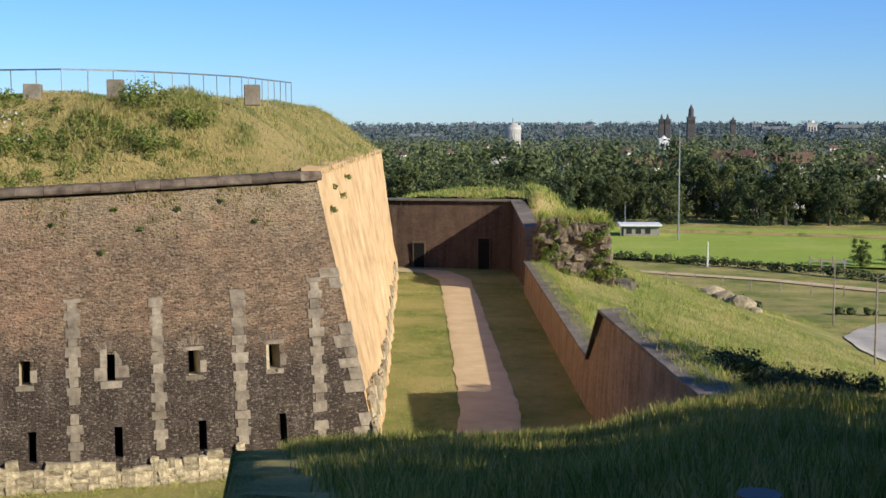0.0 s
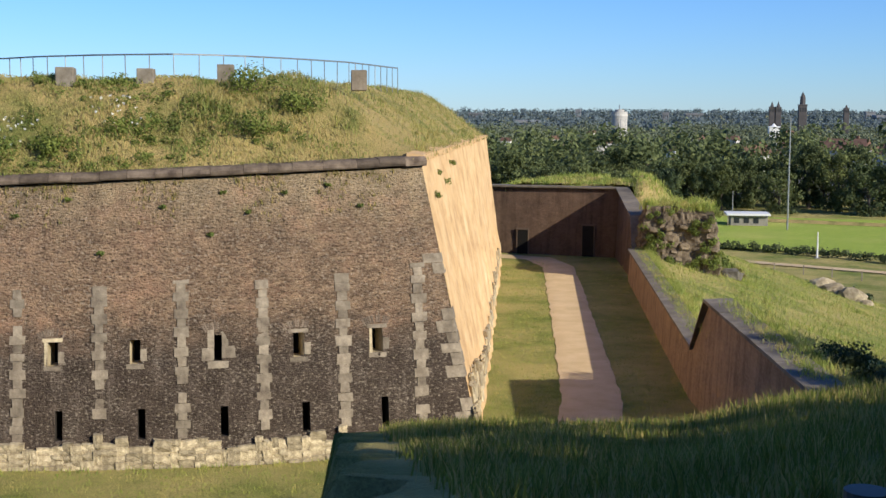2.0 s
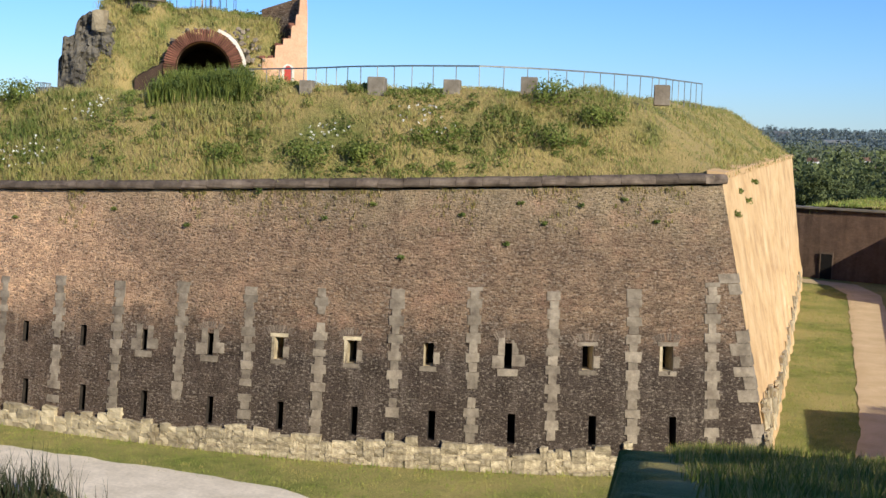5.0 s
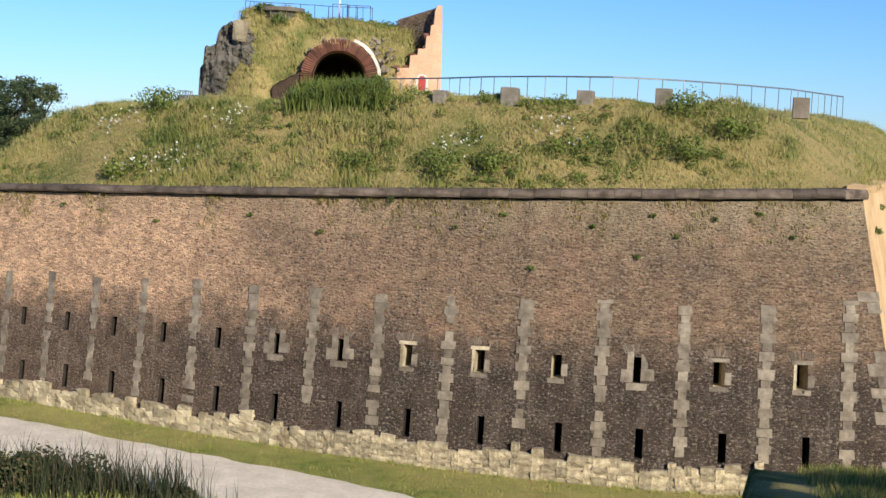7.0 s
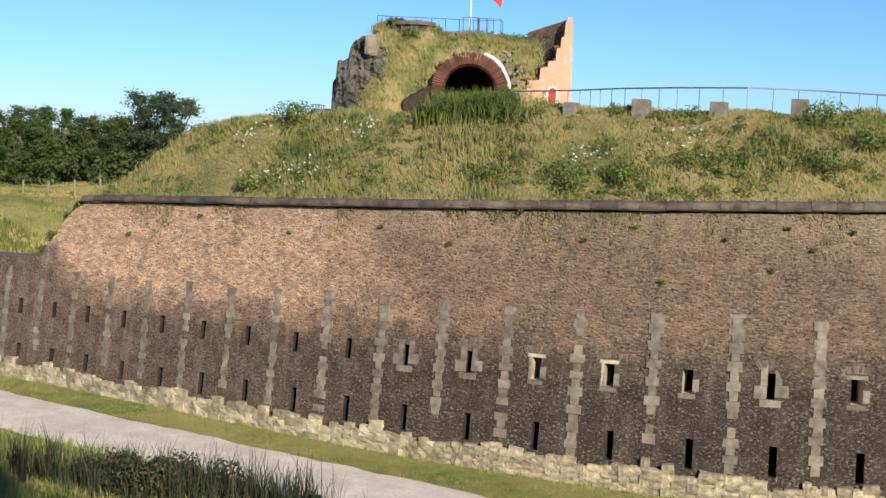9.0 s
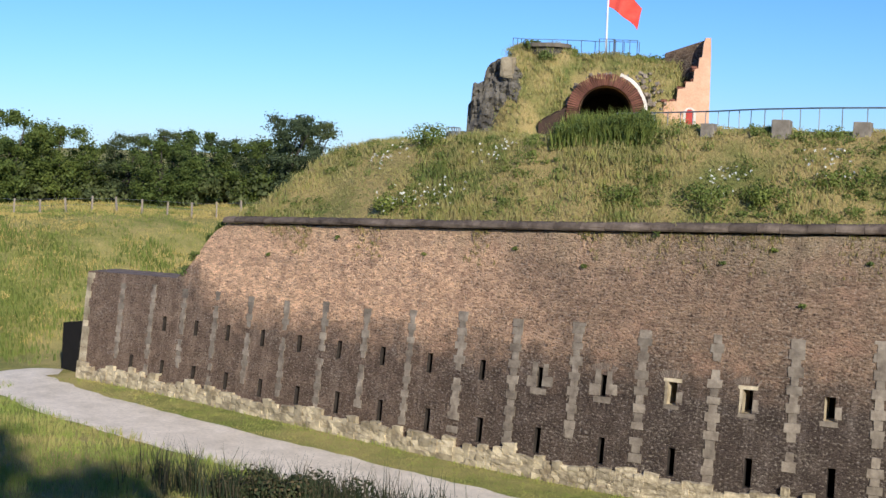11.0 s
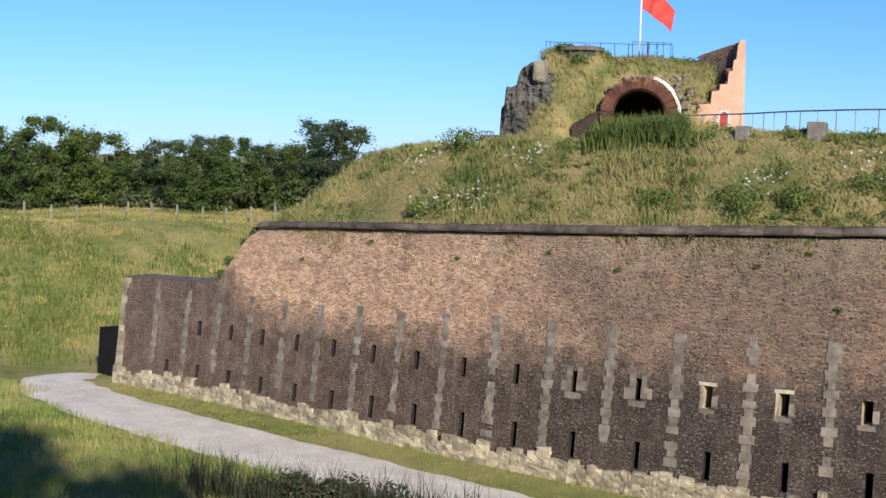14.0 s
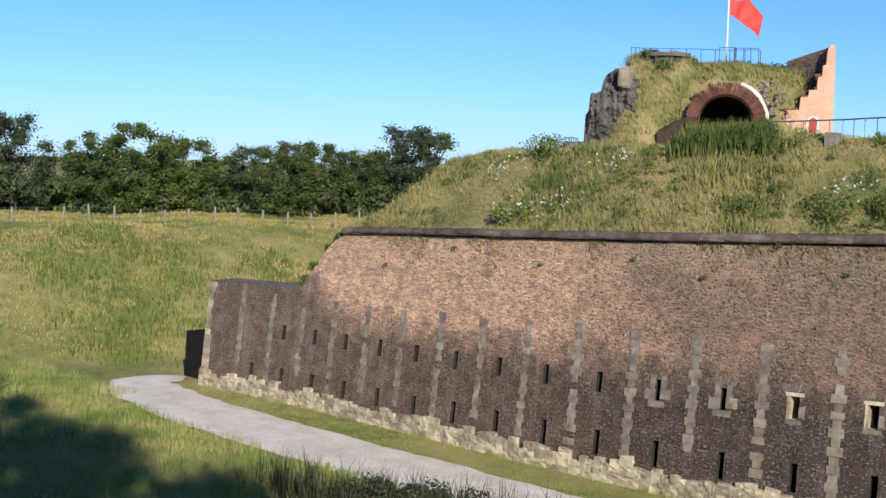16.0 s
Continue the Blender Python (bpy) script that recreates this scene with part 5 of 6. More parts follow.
for k, (x, v_, n) in enumerate([(-22.0, 9.6, 1), (-14.9, 8.9, 0), (-12.2, 8.6, 0), (-16.9, 7.4, 0), (-9.6, 9.4, 0), (-11.0, 9.2, 0), (-36.5, 9.3, 0), (-40.5, 8.3, 0), (-13.4, 7.9, 0), (-19.6, 8.8, 0), (-24.7, 8.5, 0), (-27.6, 9.1, 0), (-31.8, 8.7, 0), (-17.9, 9.3, 0), (-13.0, 9.3, 0), (-8.6, 8.6, 0)]):
    p = wall_point(x, v_, 0.06)
    make_bush("wall_weed", (p.x, p.y, p.z - 0.1), 0.16 + 0.06 * n, 0.16 + 0.4 * n, 90 + k, "small weed growing out of the brick wall", 120, 0.035)


for k, x in enumerate((-45.9, -45.2, -44.5, -43.9)):
    p = wall_point(x, wall_top(x), -0.3)
    make_bush("weed_clump", (p.x, p.y, p.z - 0.15), 0.55, 0.5, 130 + k, "dark green weed clump on the stepped end of the wall", 500, 0.06)
for k, (s0, t0) in enumerate(((0.05, 0.86), (0.1, 0.93), (0.16, 0.88), (0.24, 0.94))):
    p = FOOT_C.lerp(FAR_FOOT, s0).lerp(TOP_C.lerp(FAR_TOP, s0), t0)
    make_bush("wall_weed", (p.x + 0.05, p.y, p.z - 0.1), 0.28, 0.3, 140 + k, "small weed growing out of the yellow stone flank", 200, 0.04)
for k, (x, y) in enumerate(((7.2, 42.5), (8.4, 41.5), (9.6, 41), (10.8, 41.5), (9, 38), (7.6, 36))):
    make_bush("shrub", (x, y, ground_z(x, y) - 0.1), 1.2, 0.9, 150 + k, "dark shrub on the shaded bank", 1500, 0.07, M_LEAF2)

# ---- trees ----
def make_tree(seed, height, crown, leaves=15000, size=0.135, material=None, slim=1.0, foot=0.12, name="tree", label="broad leafy green tree"):
    ob = thing(name, label, "tree")
    r = random.Random(seed)
    trunk_h = height * 0.32
    part("trunk", tube([(0, 0, -0.3), (0.1, 0.05, trunk_h * 0.6), (0.05 * height * r.uniform(-0.5, 0.5), 0, trunk_h * 1.5)], 0.035 * height * slim, 8, 0.55), M_BARK, ob)
    blobs = []
    for k in range(54):
        a, q = r.uniform(0, math.tau), r.random() ** 0.55
        zz = r.uniform(foot, 0.95)
        wide = crown * math.sin(math.pi * min(0.97, max(0.2, (zz - 0.08) / 0.98))) ** 0.6
        rad = crown * r.uniform(0.17, 0.34) * (1.1 - 0.35 * zz)
        blobs.append((math.cos(a) * q * wide * 0.85, math.sin(a) * q * wide * 0.85, zz * height - rad * 0.4, rad))
    for k in range(6):
        b = blobs[k * 3]
        part("limb", tube([(0, 0, trunk_h), (b[0] * 0.5, b[1] * 0.5, (trunk_h + b[2]) / 2 + 0.2), b[:3]], 0.012 * height, 5, 0.4), M_BARK, ob)
    v, f = leaf_cloud(blobs, leaves // 54, size, seed, soft=True)
    add("crown", tri_mesh("crown", v, f), material or M_LEAF, ob)
    return ob


protos = [make_tree(201, 10, 4.2, material=M_LEAF, label="broad dark green tree on the hilltop"), make_tree(202, 11, 4.6, material=M_LEAF2, label="tall dark green tree on the hilltop"), make_tree(203, 9, 4.4, material=M_LEAF, label="round leafy green tree on the hilltop")]
r = random.Random(9)
rows = [(az, d, h / 10.6) for az, d, h in ((57.2, 109, 8.4), (45.7, 110, 8.2), (51.1, 107, 7.2), (62.4, 110, 7.6), (60.2, 113, 6.4), (58.6, 108, 7.4), (55.5, 111, 7.4), (53.9, 115, 5.9), (52.6, 113, 6.0), (49.7, 110, 6.8), (48.4, 113, 6.3), (47.1, 111, 7.2), (44.7, 113, 7.4), (41.7, 118, 5.2), (64.0, 111, 7.4), (65.8, 110, 7.8), (67.6, 112, 7.2), (69.4, 110, 7.9), (71.2, 111, 7.3), (73, 112, 7.6), (56.3, 118, 6.8), (50.4, 118, 6.2), (46.4, 119, 6.6), (59.4, 119, 6.4))]
for k, (az, d, s) in enumerate(rows):
    x, y = -d * math.sin(radians(az)), d * math.cos(radians(az))
    src = protos[(k * 7 + k // 3) % 3]
    m = Matrix.LocRotScale((x, y, ground_z(x, y)), Euler((0, 0, k * 1.7)), None)
    if k < 3:
        src = protos[k]
        src.matrix_basis = m
        ob = src
    else:
        ob = copy_thing(src, m)
    ob.scale = (s * 1.18, s * 1.18, s * r.uniform(0.92, 1.08))
    ob["group"] = "trees on the hilltop"
# undergrowth that closes the foot of the tree row
cl = []
for k in range(260):
    az, d = r.uniform(44, 73), r.uniform(108, 122)
    x, y = -d * math.sin(radians(az)), d * math.cos(radians(az))
    cl.append((x, y, ground_z(x, y) + r.uniform(0.2, 2.6), r.uniform(0.7, 1.5)))
v, f = leaf_cloud(cl, 150, 0.22, 15)
stuff("hilltop_undergrowth", tri_mesh("hilltop_undergrowth", v, f), M_LEAF2, "dense dark undergrowth below the hilltop trees", "undergrowth")
patch = []
for x0, y0, rad in ((-65, 42, 2.4), (-62.5, 38.5, 2.0), (-68, 46.5, 2.4), (-71, 40, 2.2), (-66, 53, 2.0), (-60.5, 45, 1.7), (-74, 45, 2.6), (-58, 50, 1.6)):
    for _ in range(230):
        x, y = x0 + r.gauss(0, rad), y0 + r.gauss(0, rad * 0.6)
        patch.append((x, y, ground_z(x, y), r.uniform(0.6, 1.2)))
stuff("hill_weeds", blade_mesh("hill_weeds", patch, 6, 0.5, 0.035, 0.2, 34), M_WEED, "dark green weed patches on the hillside", "weeds")
# pasture fence
fence = thing("pasture_fence", "wooden post and wire pasture fence along the hilltop", "fence")
pts = []
for k in range(26):
    az, d = 44.5 + k * 1.06, 96 + 1.2 * math.sin(k)
    x, y = -d * math.sin(radians(az)), d * math.cos(radians(az))
    z = ground_z(x, y)
    pts.append((x, y, z))
    q = part("post", box_bm(0.12, 0.12, 1.15 + 0.1 * math.sin(k * 5), 0.01, 0.01, k), M_WOOD, fence)
    q.location, q.rotation_euler = (x, y, z - 0.1), (0.06 * math.sin(k * 3), 0.05 * math.cos(k * 2), k)
for h in (0.5, 0.95):
    part("wire", tube([(x, y, z + h) for x, y, z in pts], 0.008, 4), M_GALV, fence)


# ---- trees added out of sight on the near hill to throw shade on the banks ----
for k, (x, y, s) in enumerate([(10, 11.5, 0.55), (9, 15.5, 0.45), (10, 20, 0.45), (12, 25, 0.5), (13.5, 30, 0.55), (15.2, 35, 0.75), (17.5, 40.5, 0.85), (13, 14, 0.6), (15, 20, 0.6), (18, 28, 0.7), (20, 36, 0.8), (16, 6, 1.1), (17, 11, 1.1), (14.5, 2.5, 1.0), (19.5, 1, 1.4), (20, 7, 1.3), (16, 14.5, 0.95)]):
    ob = copy_thing(protos[k % 3], Matrix.LocRotScale((x, y, ground_z(x, y)), Euler((0, 0, k)), None))
    ob.scale = (s, s, s)
    ob["label"], ob["group"] = "small leafy tree added out of view on the near hill to cast shade", "trees on the near hill"
# stretched row added behind the viewpoint; its tops set the bank shadow's edge
for k in range(12):
    x, y = -11 + 3.9 * k, -8.5 - 0.09 * (3.9 * k - 10.5)
    ob = copy_thing(protos[k % 3], Matrix.LocRotScale((x, y, ground_z(x, y)), Euler((0, 0, k)), None))
    top = (33.4 - ground_z(x, y)) / (10, 11, 9)[k % 3]
    ob.scale = (1.2, 1.2, top)
    ob["label"], ob["group"] = "very tall leafy tree added unseen behind the viewpoint to cast shade", "trees on the near hill"

# ---- bank on the covered way ----
def bank_z(x, y):
    e = math.hypot((x + 3.0) / 13.5, (y - 110) / 15.0) if x < -3 else math.hypot((x + 3.0) / 11.6, (y - 108) / 16.0)
    z = 6.9 * smooth_step(1.0, 0.42, e + 0.05 * wob(x, y, 0.5)) + 0.25 * wob(x, y, 0.5, 6)
    return z + 0.8 * smooth_step(0.8, 0.2, e) * wob(x, y, 0.25, 2) - 1.2


bx = [-16 + 0.5 * i for i in range(56)]
by = [91 + 0.6 * j for j in range(56)]


def behind_wall(x, y):
    if y < 104:
        return x > 0.9 + (0.6 if y < 92 else 0)
    return y > 104.7 - (x + 0.5) * 0.22 if x < 0.5 else True


bv = [(x, y, bank_z(x, y) + ground_z(x, y) * 0.4 if x > 1 else bank_z(x, y)) for y in by for x in bx]
bf = [(j * 56 + i, j * 56 + i + 1, j * 56 + i + 57, j * 56 + i + 56) for j in range(55) for i in range(55) if all(behind_wall(bx[a], by[b]) for a, b in ((i, j), (i + 1, j), (i, j + 1), (i + 1, j + 1)))]
tagged(add("covered_way_bank", mesh_of("covered_way_bank", bv, bf), M_MOUND, smooth=True), "grassy earth bank with a crumbling side behind the moat wall", "bank", kind="structure")
tufts = []
r = random.Random(31)
for _ in range(6500):
    x, y = r.uniform(-15, 11), r.uniform(91, 122)
    if behind_wall(x, y):
        tufts.append((x, y, bank_z(x, y) + (ground_z(x, y) * 0.4 if x > 1 else 0), 0.9 + 0.4 * wob(x, y, 0.5)))
stuff("bank_top_grass", blade_mesh("bank_top_grass", tufts, 5, 0.5, 0.03, 0.25, 21, 0.6), M_GLACIS, "straw-coloured long grass on the bank", "grass")
for k in range(26):
    x, y = r.uniform(2.2, 8.2), r.uniform(91.2, 97)
    z = max(bank_z(x, y) + ground_z(x, y) * 0.4, ground_z(x, y))
    if k % 2:
        make_bush("shrub", (x, y, z - 0.2), r.uniform(0.7, 1.3), r.uniform(0.6, 1.2), 300 + k, "scrubby shrub on the crumbling bank", 500, 0.12, M_WEED if k % 4 == 1 else M_DRYBLADE)
    else:
        s = r.uniform(0.5, 1.3)
        q = thing("boulder", "crumbled block of pale earth-stained masonry", "boulder", group="crumbled masonry", at=(x, y, z - 0.15))
        part("stone", box_bm(s, s * 0.8, s * 0.6, s * 0.14, s * 0.1, k), M_ROCK, q)

# broken masonry end of the bank
def build_outcrop():
    ob = thing("broken_masonry", "crumbling brown masonry end of the grassy bank, overgrown with weeds", "ruin", at=(3.9, 91.0, 0.0))
    verts, faces = [], []
    nu, nv = 110, 44
    for i in range(nu):
        a = math.tau * i / nu
        cx, cy = math.cos(a), math.sin(a)
        k = 1 / max(abs(cx), abs(cy)) * 0.86 + 0.1
        for j in range(nv + 1):
            t = j / nv
            x, y = cx * k * 3.0, cy * k * 2.3
            lean = 1 - 0.2 * t ** 2 + 0.09 * wob(a * 2.5, t * 4, 1.0, 3) + 0.07 * wob(a * 9, t * 11, 1.0, 5) + 0.05 * wob(a * 22, t * 24, 1.0, 6)
            z = -0.6 + (6.0 + 0.4 * wob(x, y, 0.8, 9) - 0.09 * (x + 3)) * t
            verts.append((x * lean, y * lean, z))
    for i in range(nu):
        for j in range(nv):
            p, q = i * (nv + 1) + j, ((i + 1) % nu) * (nv + 1) + j
            faces.append((p, q, q + 1, p + 1))
    faces.append(tuple(i * (nv + 1) + nv for i in range(nu)))
    add("masonry", mesh_of("masonry", verts, faces), M_OUTCROP, ob)
    rr = random.Random(66)
    for i in range(26):
        s = rr.uniform(0.25, 0.6)
        q = part("stone", box_bm(s * 1.4, s, s * 0.7, s * 0.12, s * 0.1, i), M_OUTCROP, ob)
        q.location = (rr.uniform(-2.7, 2.7), -2.15 + rr.uniform(-0.1, 0.3), rr.uniform(0.6, 4.0))
        q.rotation_euler = (rr.uniform(-0.3, 0.3), rr.uniform(-0.2, 0.2), rr.uniform(-0.4, 0.4))
    balls = [(rr.choice((-2.2, -1.8, -0.9, 1.4, 2.3)) + rr.gauss(0, 0.3), -2.2 + rr.gauss(0, 0.2), rr.uniform(0.8, 5.0), rr.uniform(0.2, 0.45)) for _ in range(40)]
    balls += [(rr.uniform(-2.6, 2.6), -2.5 + rr.gauss(0, 0.2), rr.uniform(1.2, 1.8), rr.uniform(0.3, 0.5)) for _ in range(14)]
    v, f = leaf_cloud(balls, 150, 0.07, 67)
    add("foliage", tri_mesh("foliage", v, f), M_WEED, ob, "green weeds hanging on the masonry")
    crown = [(rr.uniform(-2.3, 2.3), rr.uniform(-1.9, 1.7), 5.25 - 0.02 * k % 0.3, rr.uniform(0.6, 1.2)) for k in range(420)]
    add("grass", blade_mesh("grass", crown, 6, 0.7, 0.025, 0.2, 68, 0.6), M_GLACIS, ob, "long straw-coloured grass on top of the masonry")


M_OUTCROP = plain("crumbling_brown_masonry", (0.10, 0.075, 0.05), (0.33, 0.26, 0.175), 1.3, fine=5, relief=0.1, vary=0.3)
build_outcrop()

# ---- slope, road and playing field ----
ribbon("road", [(50, 86, 2.6), (38, 88.5, 2.6), (31.5, 94, 2.6), (29.6, 102, 2.6), (30.5, 110, 2.6), (35, 117, 2.5), (46, 121, 2.5), (70, 124, 2.5)], M_ROAD, "pale curved access road below the slope", "road")
ribbon("road", [(4, 176, 1.2), (16, 172, 1.2), (32, 163, 1.2), (46, 150, 1.3), (60, 142, 1.3)], M_SAND, "narrow pale sandy lane beside the hedge", "road")
fv, ff = [], []
fxs, fys = [8 + 4.5 * i for i in range(33)], [188 + 4 * j for j in range(15)]
for y in fys:
    for x in fxs:
        fv.append((x, y - 0.35 * max(0, x - 14) * (1 if y < 225 else 0.4), -7.72))
for j in range(len(fys) - 1):
    for i in range(len(fxs) - 1):
        a = j * len(fxs) + i
        ff.append((a, a + 1, a + 1 + len(fxs), a + len(fxs)))
tagged(add("playing_field", mesh_of("playing_field", fv, ff), M_FIELD, smooth=True), "bright green mown playing field below the fort", "field", kind="structure")
tagged(add("terrace_edge", mesh_of("terrace_edge", [(24 + 4 * i, 232 - 1.35 * i + dy, -7.7 + (0.55 if dy else 0.02)) for i in range(24) for dy in (0, 0.9)], [(2 * i, 2 * i + 2, 2 * i + 3, 2 * i + 1) for i in range(23)]), M_MOUND), "dark grassy step across the playing field", "bank", kind="structure")


def hedge(name, line, height, label, seed, material=None, size=0.2, gap=0.7):
    r = random.Random(seed)
    balls = []
    for (x0, y0), (x1, y1) in zip(line, line[1:]):
        k = int(math.hypot(x1 - x0, y1 - y0) / gap)
        for i in range(k):
            x, y = x0 + (x1 - x0) * i / k + r.gauss(0, 0.3), y0 + (y1 - y0) * i / k + r.gauss(0, 0.3)
            balls.append((x, y, ground_z(x, y) + height * r.uniform(0.3, 0.6), height * r.uniform(0.4, 0.6)))
    v, f = leaf_cloud(balls, 60, size, seed)
    return tagged(add(name, tri_mesh(name, v, f), material or M_LEAF2), label, "hedge")


hedge("hedge", [(8, 190), (16, 187), (30, 178), (44, 164), (60, 150)], 1.5, "low dark trimmed hedge along the playing field", 41)
hedge("hedge", [(16, 133), (21, 131), (25, 131)], 1.1, "scrubby dark hedge on the slope", 42)
hedge("hedge", [(31, 127), (38, 126)], 0.9, "scrubby dark hedge on the slope", 43)


def field_fence(name, line, gap, label):
    ob = thing(name, label, "fence")
    pts = []
    for (x0, y0), (x1, y1) in zip(line, line[1:]):
        k = max(1, round(math.hypot(x1 - x0, y1 - y0) / gap))
        pts += [(x0 + (x1 - x0) * i / k, y0 + (y1 - y0) * i / k) for i in range(k)]
    for i, (x, y) in enumerate(pts):
        q = part("post", box_bm(0.12, 0.12, 1.2, 0.01, 0.01, i), M_WOOD, ob)
        q.location = (x, y, ground_z(x, y) - 0.05)
    part("wire", tube([(x, y, ground_z(x, y) + 1.0) for x, y in pts], 0.01, 4), M_GALV, ob)


field_fence("field_fence", [(9, 168), (22, 160), (34, 150), (50, 139)], 3.6, "post and wire fence along the lane")


def light_pole(x, y, h, label, arm=True):
    ob = thing("street_lamp", label, "street lamp", group="lamps along the road", at=(x, y, ground_z(x, y)))
    part("pole", tube([(0, 0, -0.2), (0, 0, h * 0.5), (0, 0, h)], 0.09, 8, 0.6), M_WOOD, ob)
    if arm:
        part("arm", tube([(0, 0, h - 0.15), (0.35, 0, h + 0.05), (0.7, 0, h + 0.05)], 0.035, 6), M_GALV, ob)
        part("lamp_head", box_bm(0.5, 0.2, 0.12, 0.03, origin=(0.85, 0, h - 0.02)), M_GALV, ob)


light_pole(28.7, 117.5, 5.7, "tall brown street lamp beside the access road")
light_pole(25.6, 92.5, 6.3, "tall brown street lamp beside the access road")


def mast(x, y, h, r, label, name="mast", material=None):
    ob = thing(name, label, name.replace("_", " "), at=(x, y, ground_z(x, y)))
    part("pole", tube([(0, 0, -0.3), (0, 0, h * 0.6), (0, 0, h)], r, 8, 0.5), material or M_GALV, ob)
    part("foot_plate", box_bm(r * 5, r * 5, 0.12, 0.02), M_CONCRETE, ob)


mast(27.0, 217, 19.0, 0.16, "tall thin floodlight mast beside the playing field")
mast(19.0, 228, 6.0, 0.1, "thin grey flag mast beside the shed")
mast(26.2, 178, 3.6, 0.14, "short white marker pole by the hedge", "marker_pole", M_WHITE)

shed = thing("shed", "low pavilion shed with a flat white roof", "shed", at=(21.5, 226, -8.0))
part("wall", box_bm(6.2, 4.5, 2.0, 0.03), M_CONCRETE, shed)
part("roof", box_bm(7.4, 5.8, 0.35, 0.04, origin=(-0.2, 0, 2.0)), M_WHITE, shed, "flat white roof")
for k in range(3):
    part("window", box_bm(0.9, 0.06, 0.9, 0.01, origin=(-2.1 + 1.6 * k, -2.27, 0.7)), M_GLASS, shed)
part("post", box_bm(0.15, 0.15, 2.0, 0.01, origin=(-3.6, -2.6, 0)), M_WOOD, shed)
for k in range(9):
    s = 0.9 + 0.5 * math.sin(k * 2.3)
    x, y = 16.6 + 0.42 * k, 112.4 - 0.5 * k
    q = thing("boulder", "pale limestone boulder lying on the slope", "boulder", group="boulders on the slope", at=(x, y, ground_z(x, y) - 0.15))
    bm = bmesh.new()
    bmesh.ops.create_icosphere(bm, subdivisions=2, radius=0.5)
    for v in bm.verts:
        v.co *= 1 + 0.35 * noise.noise(v.co * 2 + Vector((k, 0, 0)))
        v.co = Vector((v.co.x * 1.7 * s, v.co.y * 1.2 * s, v.co.z * 1.1 * s + 0.35 * s))
    part("stone", bm, M_PLINTH, q)
for k, (x, y, s) in enumerate([(47, 178, 0.42), (52, 180, 0.4), (58, 182, 0.45)]):
    ob = copy_thing(protos[k % 3], Matrix.LocRotScale((x, y, ground_z(x, y)), Euler((0, 0, k)), None))
    ob.scale = (s, s, s)
    ob["label"], ob["group"] = "small round tree beside the lane", "small trees by the lane"
hut = thing("goal_frame", "dark timber frame stand by the playing field", "frame", at=(38.5, 171, ground_z(38.5, 171)))
for k in range(4):
    part("post", box_bm(0.2, 0.2, 2.4 - 0.3 * (k % 2), 0.02, origin=(k * 1.5, 0, 0)), M_WOOD, hut)
part("beam", box_bm(4.8, 0.15, 0.2, 0.02, origin=(2.25, 0, 1.6)), M_WOOD, hut)

# ---- woods over the plain ----
hr = random.Random(88)
places = [(-11.4, 420, -11), (-11.9, 415, -11), (-10.9, 430, -11), (-9.4, 400, -10), (-5.6, 420, -12), (-14.6, 430, -11), (-15.8, 470, -14), (-6.2, 560, -18), (-1.2, 640, -18), (6.5, 700, -17), (5.9, 690, -17), (7.4, 720, -17), (4.6, 760, -18)]
places += [(hr.uniform(-17, 9), hr.uniform(520, 1500), None) for _ in range(46)]
front = random.Random(61)
wood_protos = [make_tree(401, 13, 5.5, 8000, 0.27, M_WOODLEAF, foot=0.04, label="large leafy tree at the edge of the playing field"), make_tree(402, 15, 5.0, 8000, 0.27, M_LEAF2, foot=0.04, label="tall dark tree at the edge of the playing field"), make_tree(403, 12, 6.0, 8000, 0.27, M_WOODLEAF, foot=0.04, label="broad leafy tree at the edge of the playing field"), make_tree(404, 17, 2.4, 4200, 0.3, M_LEAF2, 0.7, label="slender dark conifer at the edge of the playing field")]
spots = []
for k in range(46):
    az = 11.0 - 27.5 * k / 45
    d = 252 + front.uniform(0, 26)
    spots.append((-d * math.sin(radians(az)), d * math.cos(radians(az)), k % 3, front.uniform(0.62, 0.95)))
spots += [(-3.5, 190, 3, 0.8), (-6.0, 205, 0, 0.85), (-10, 200, 1, 0.9), (0.5, 215, 2, 0.8), (6, 222, 1, 0.78), (-14, 205, 2, 0.9)]
for k, (x, y, which, s) in enumerate(spots):
    m = Matrix.LocRotScale((x, y, ground_z(x, y)), Euler((0, 0, k * 2.1)), None)
    first = next(i for i, q in enumerate(spots) if q[2] == which) == k
    ob = wood_protos[which] if first else copy_thing(wood_protos[which], m)
    ob.matrix_basis = m
    ob.scale = (s, s, s * front.uniform(0.9, 1.12))
    ob["group"] = "trees along the playing field"
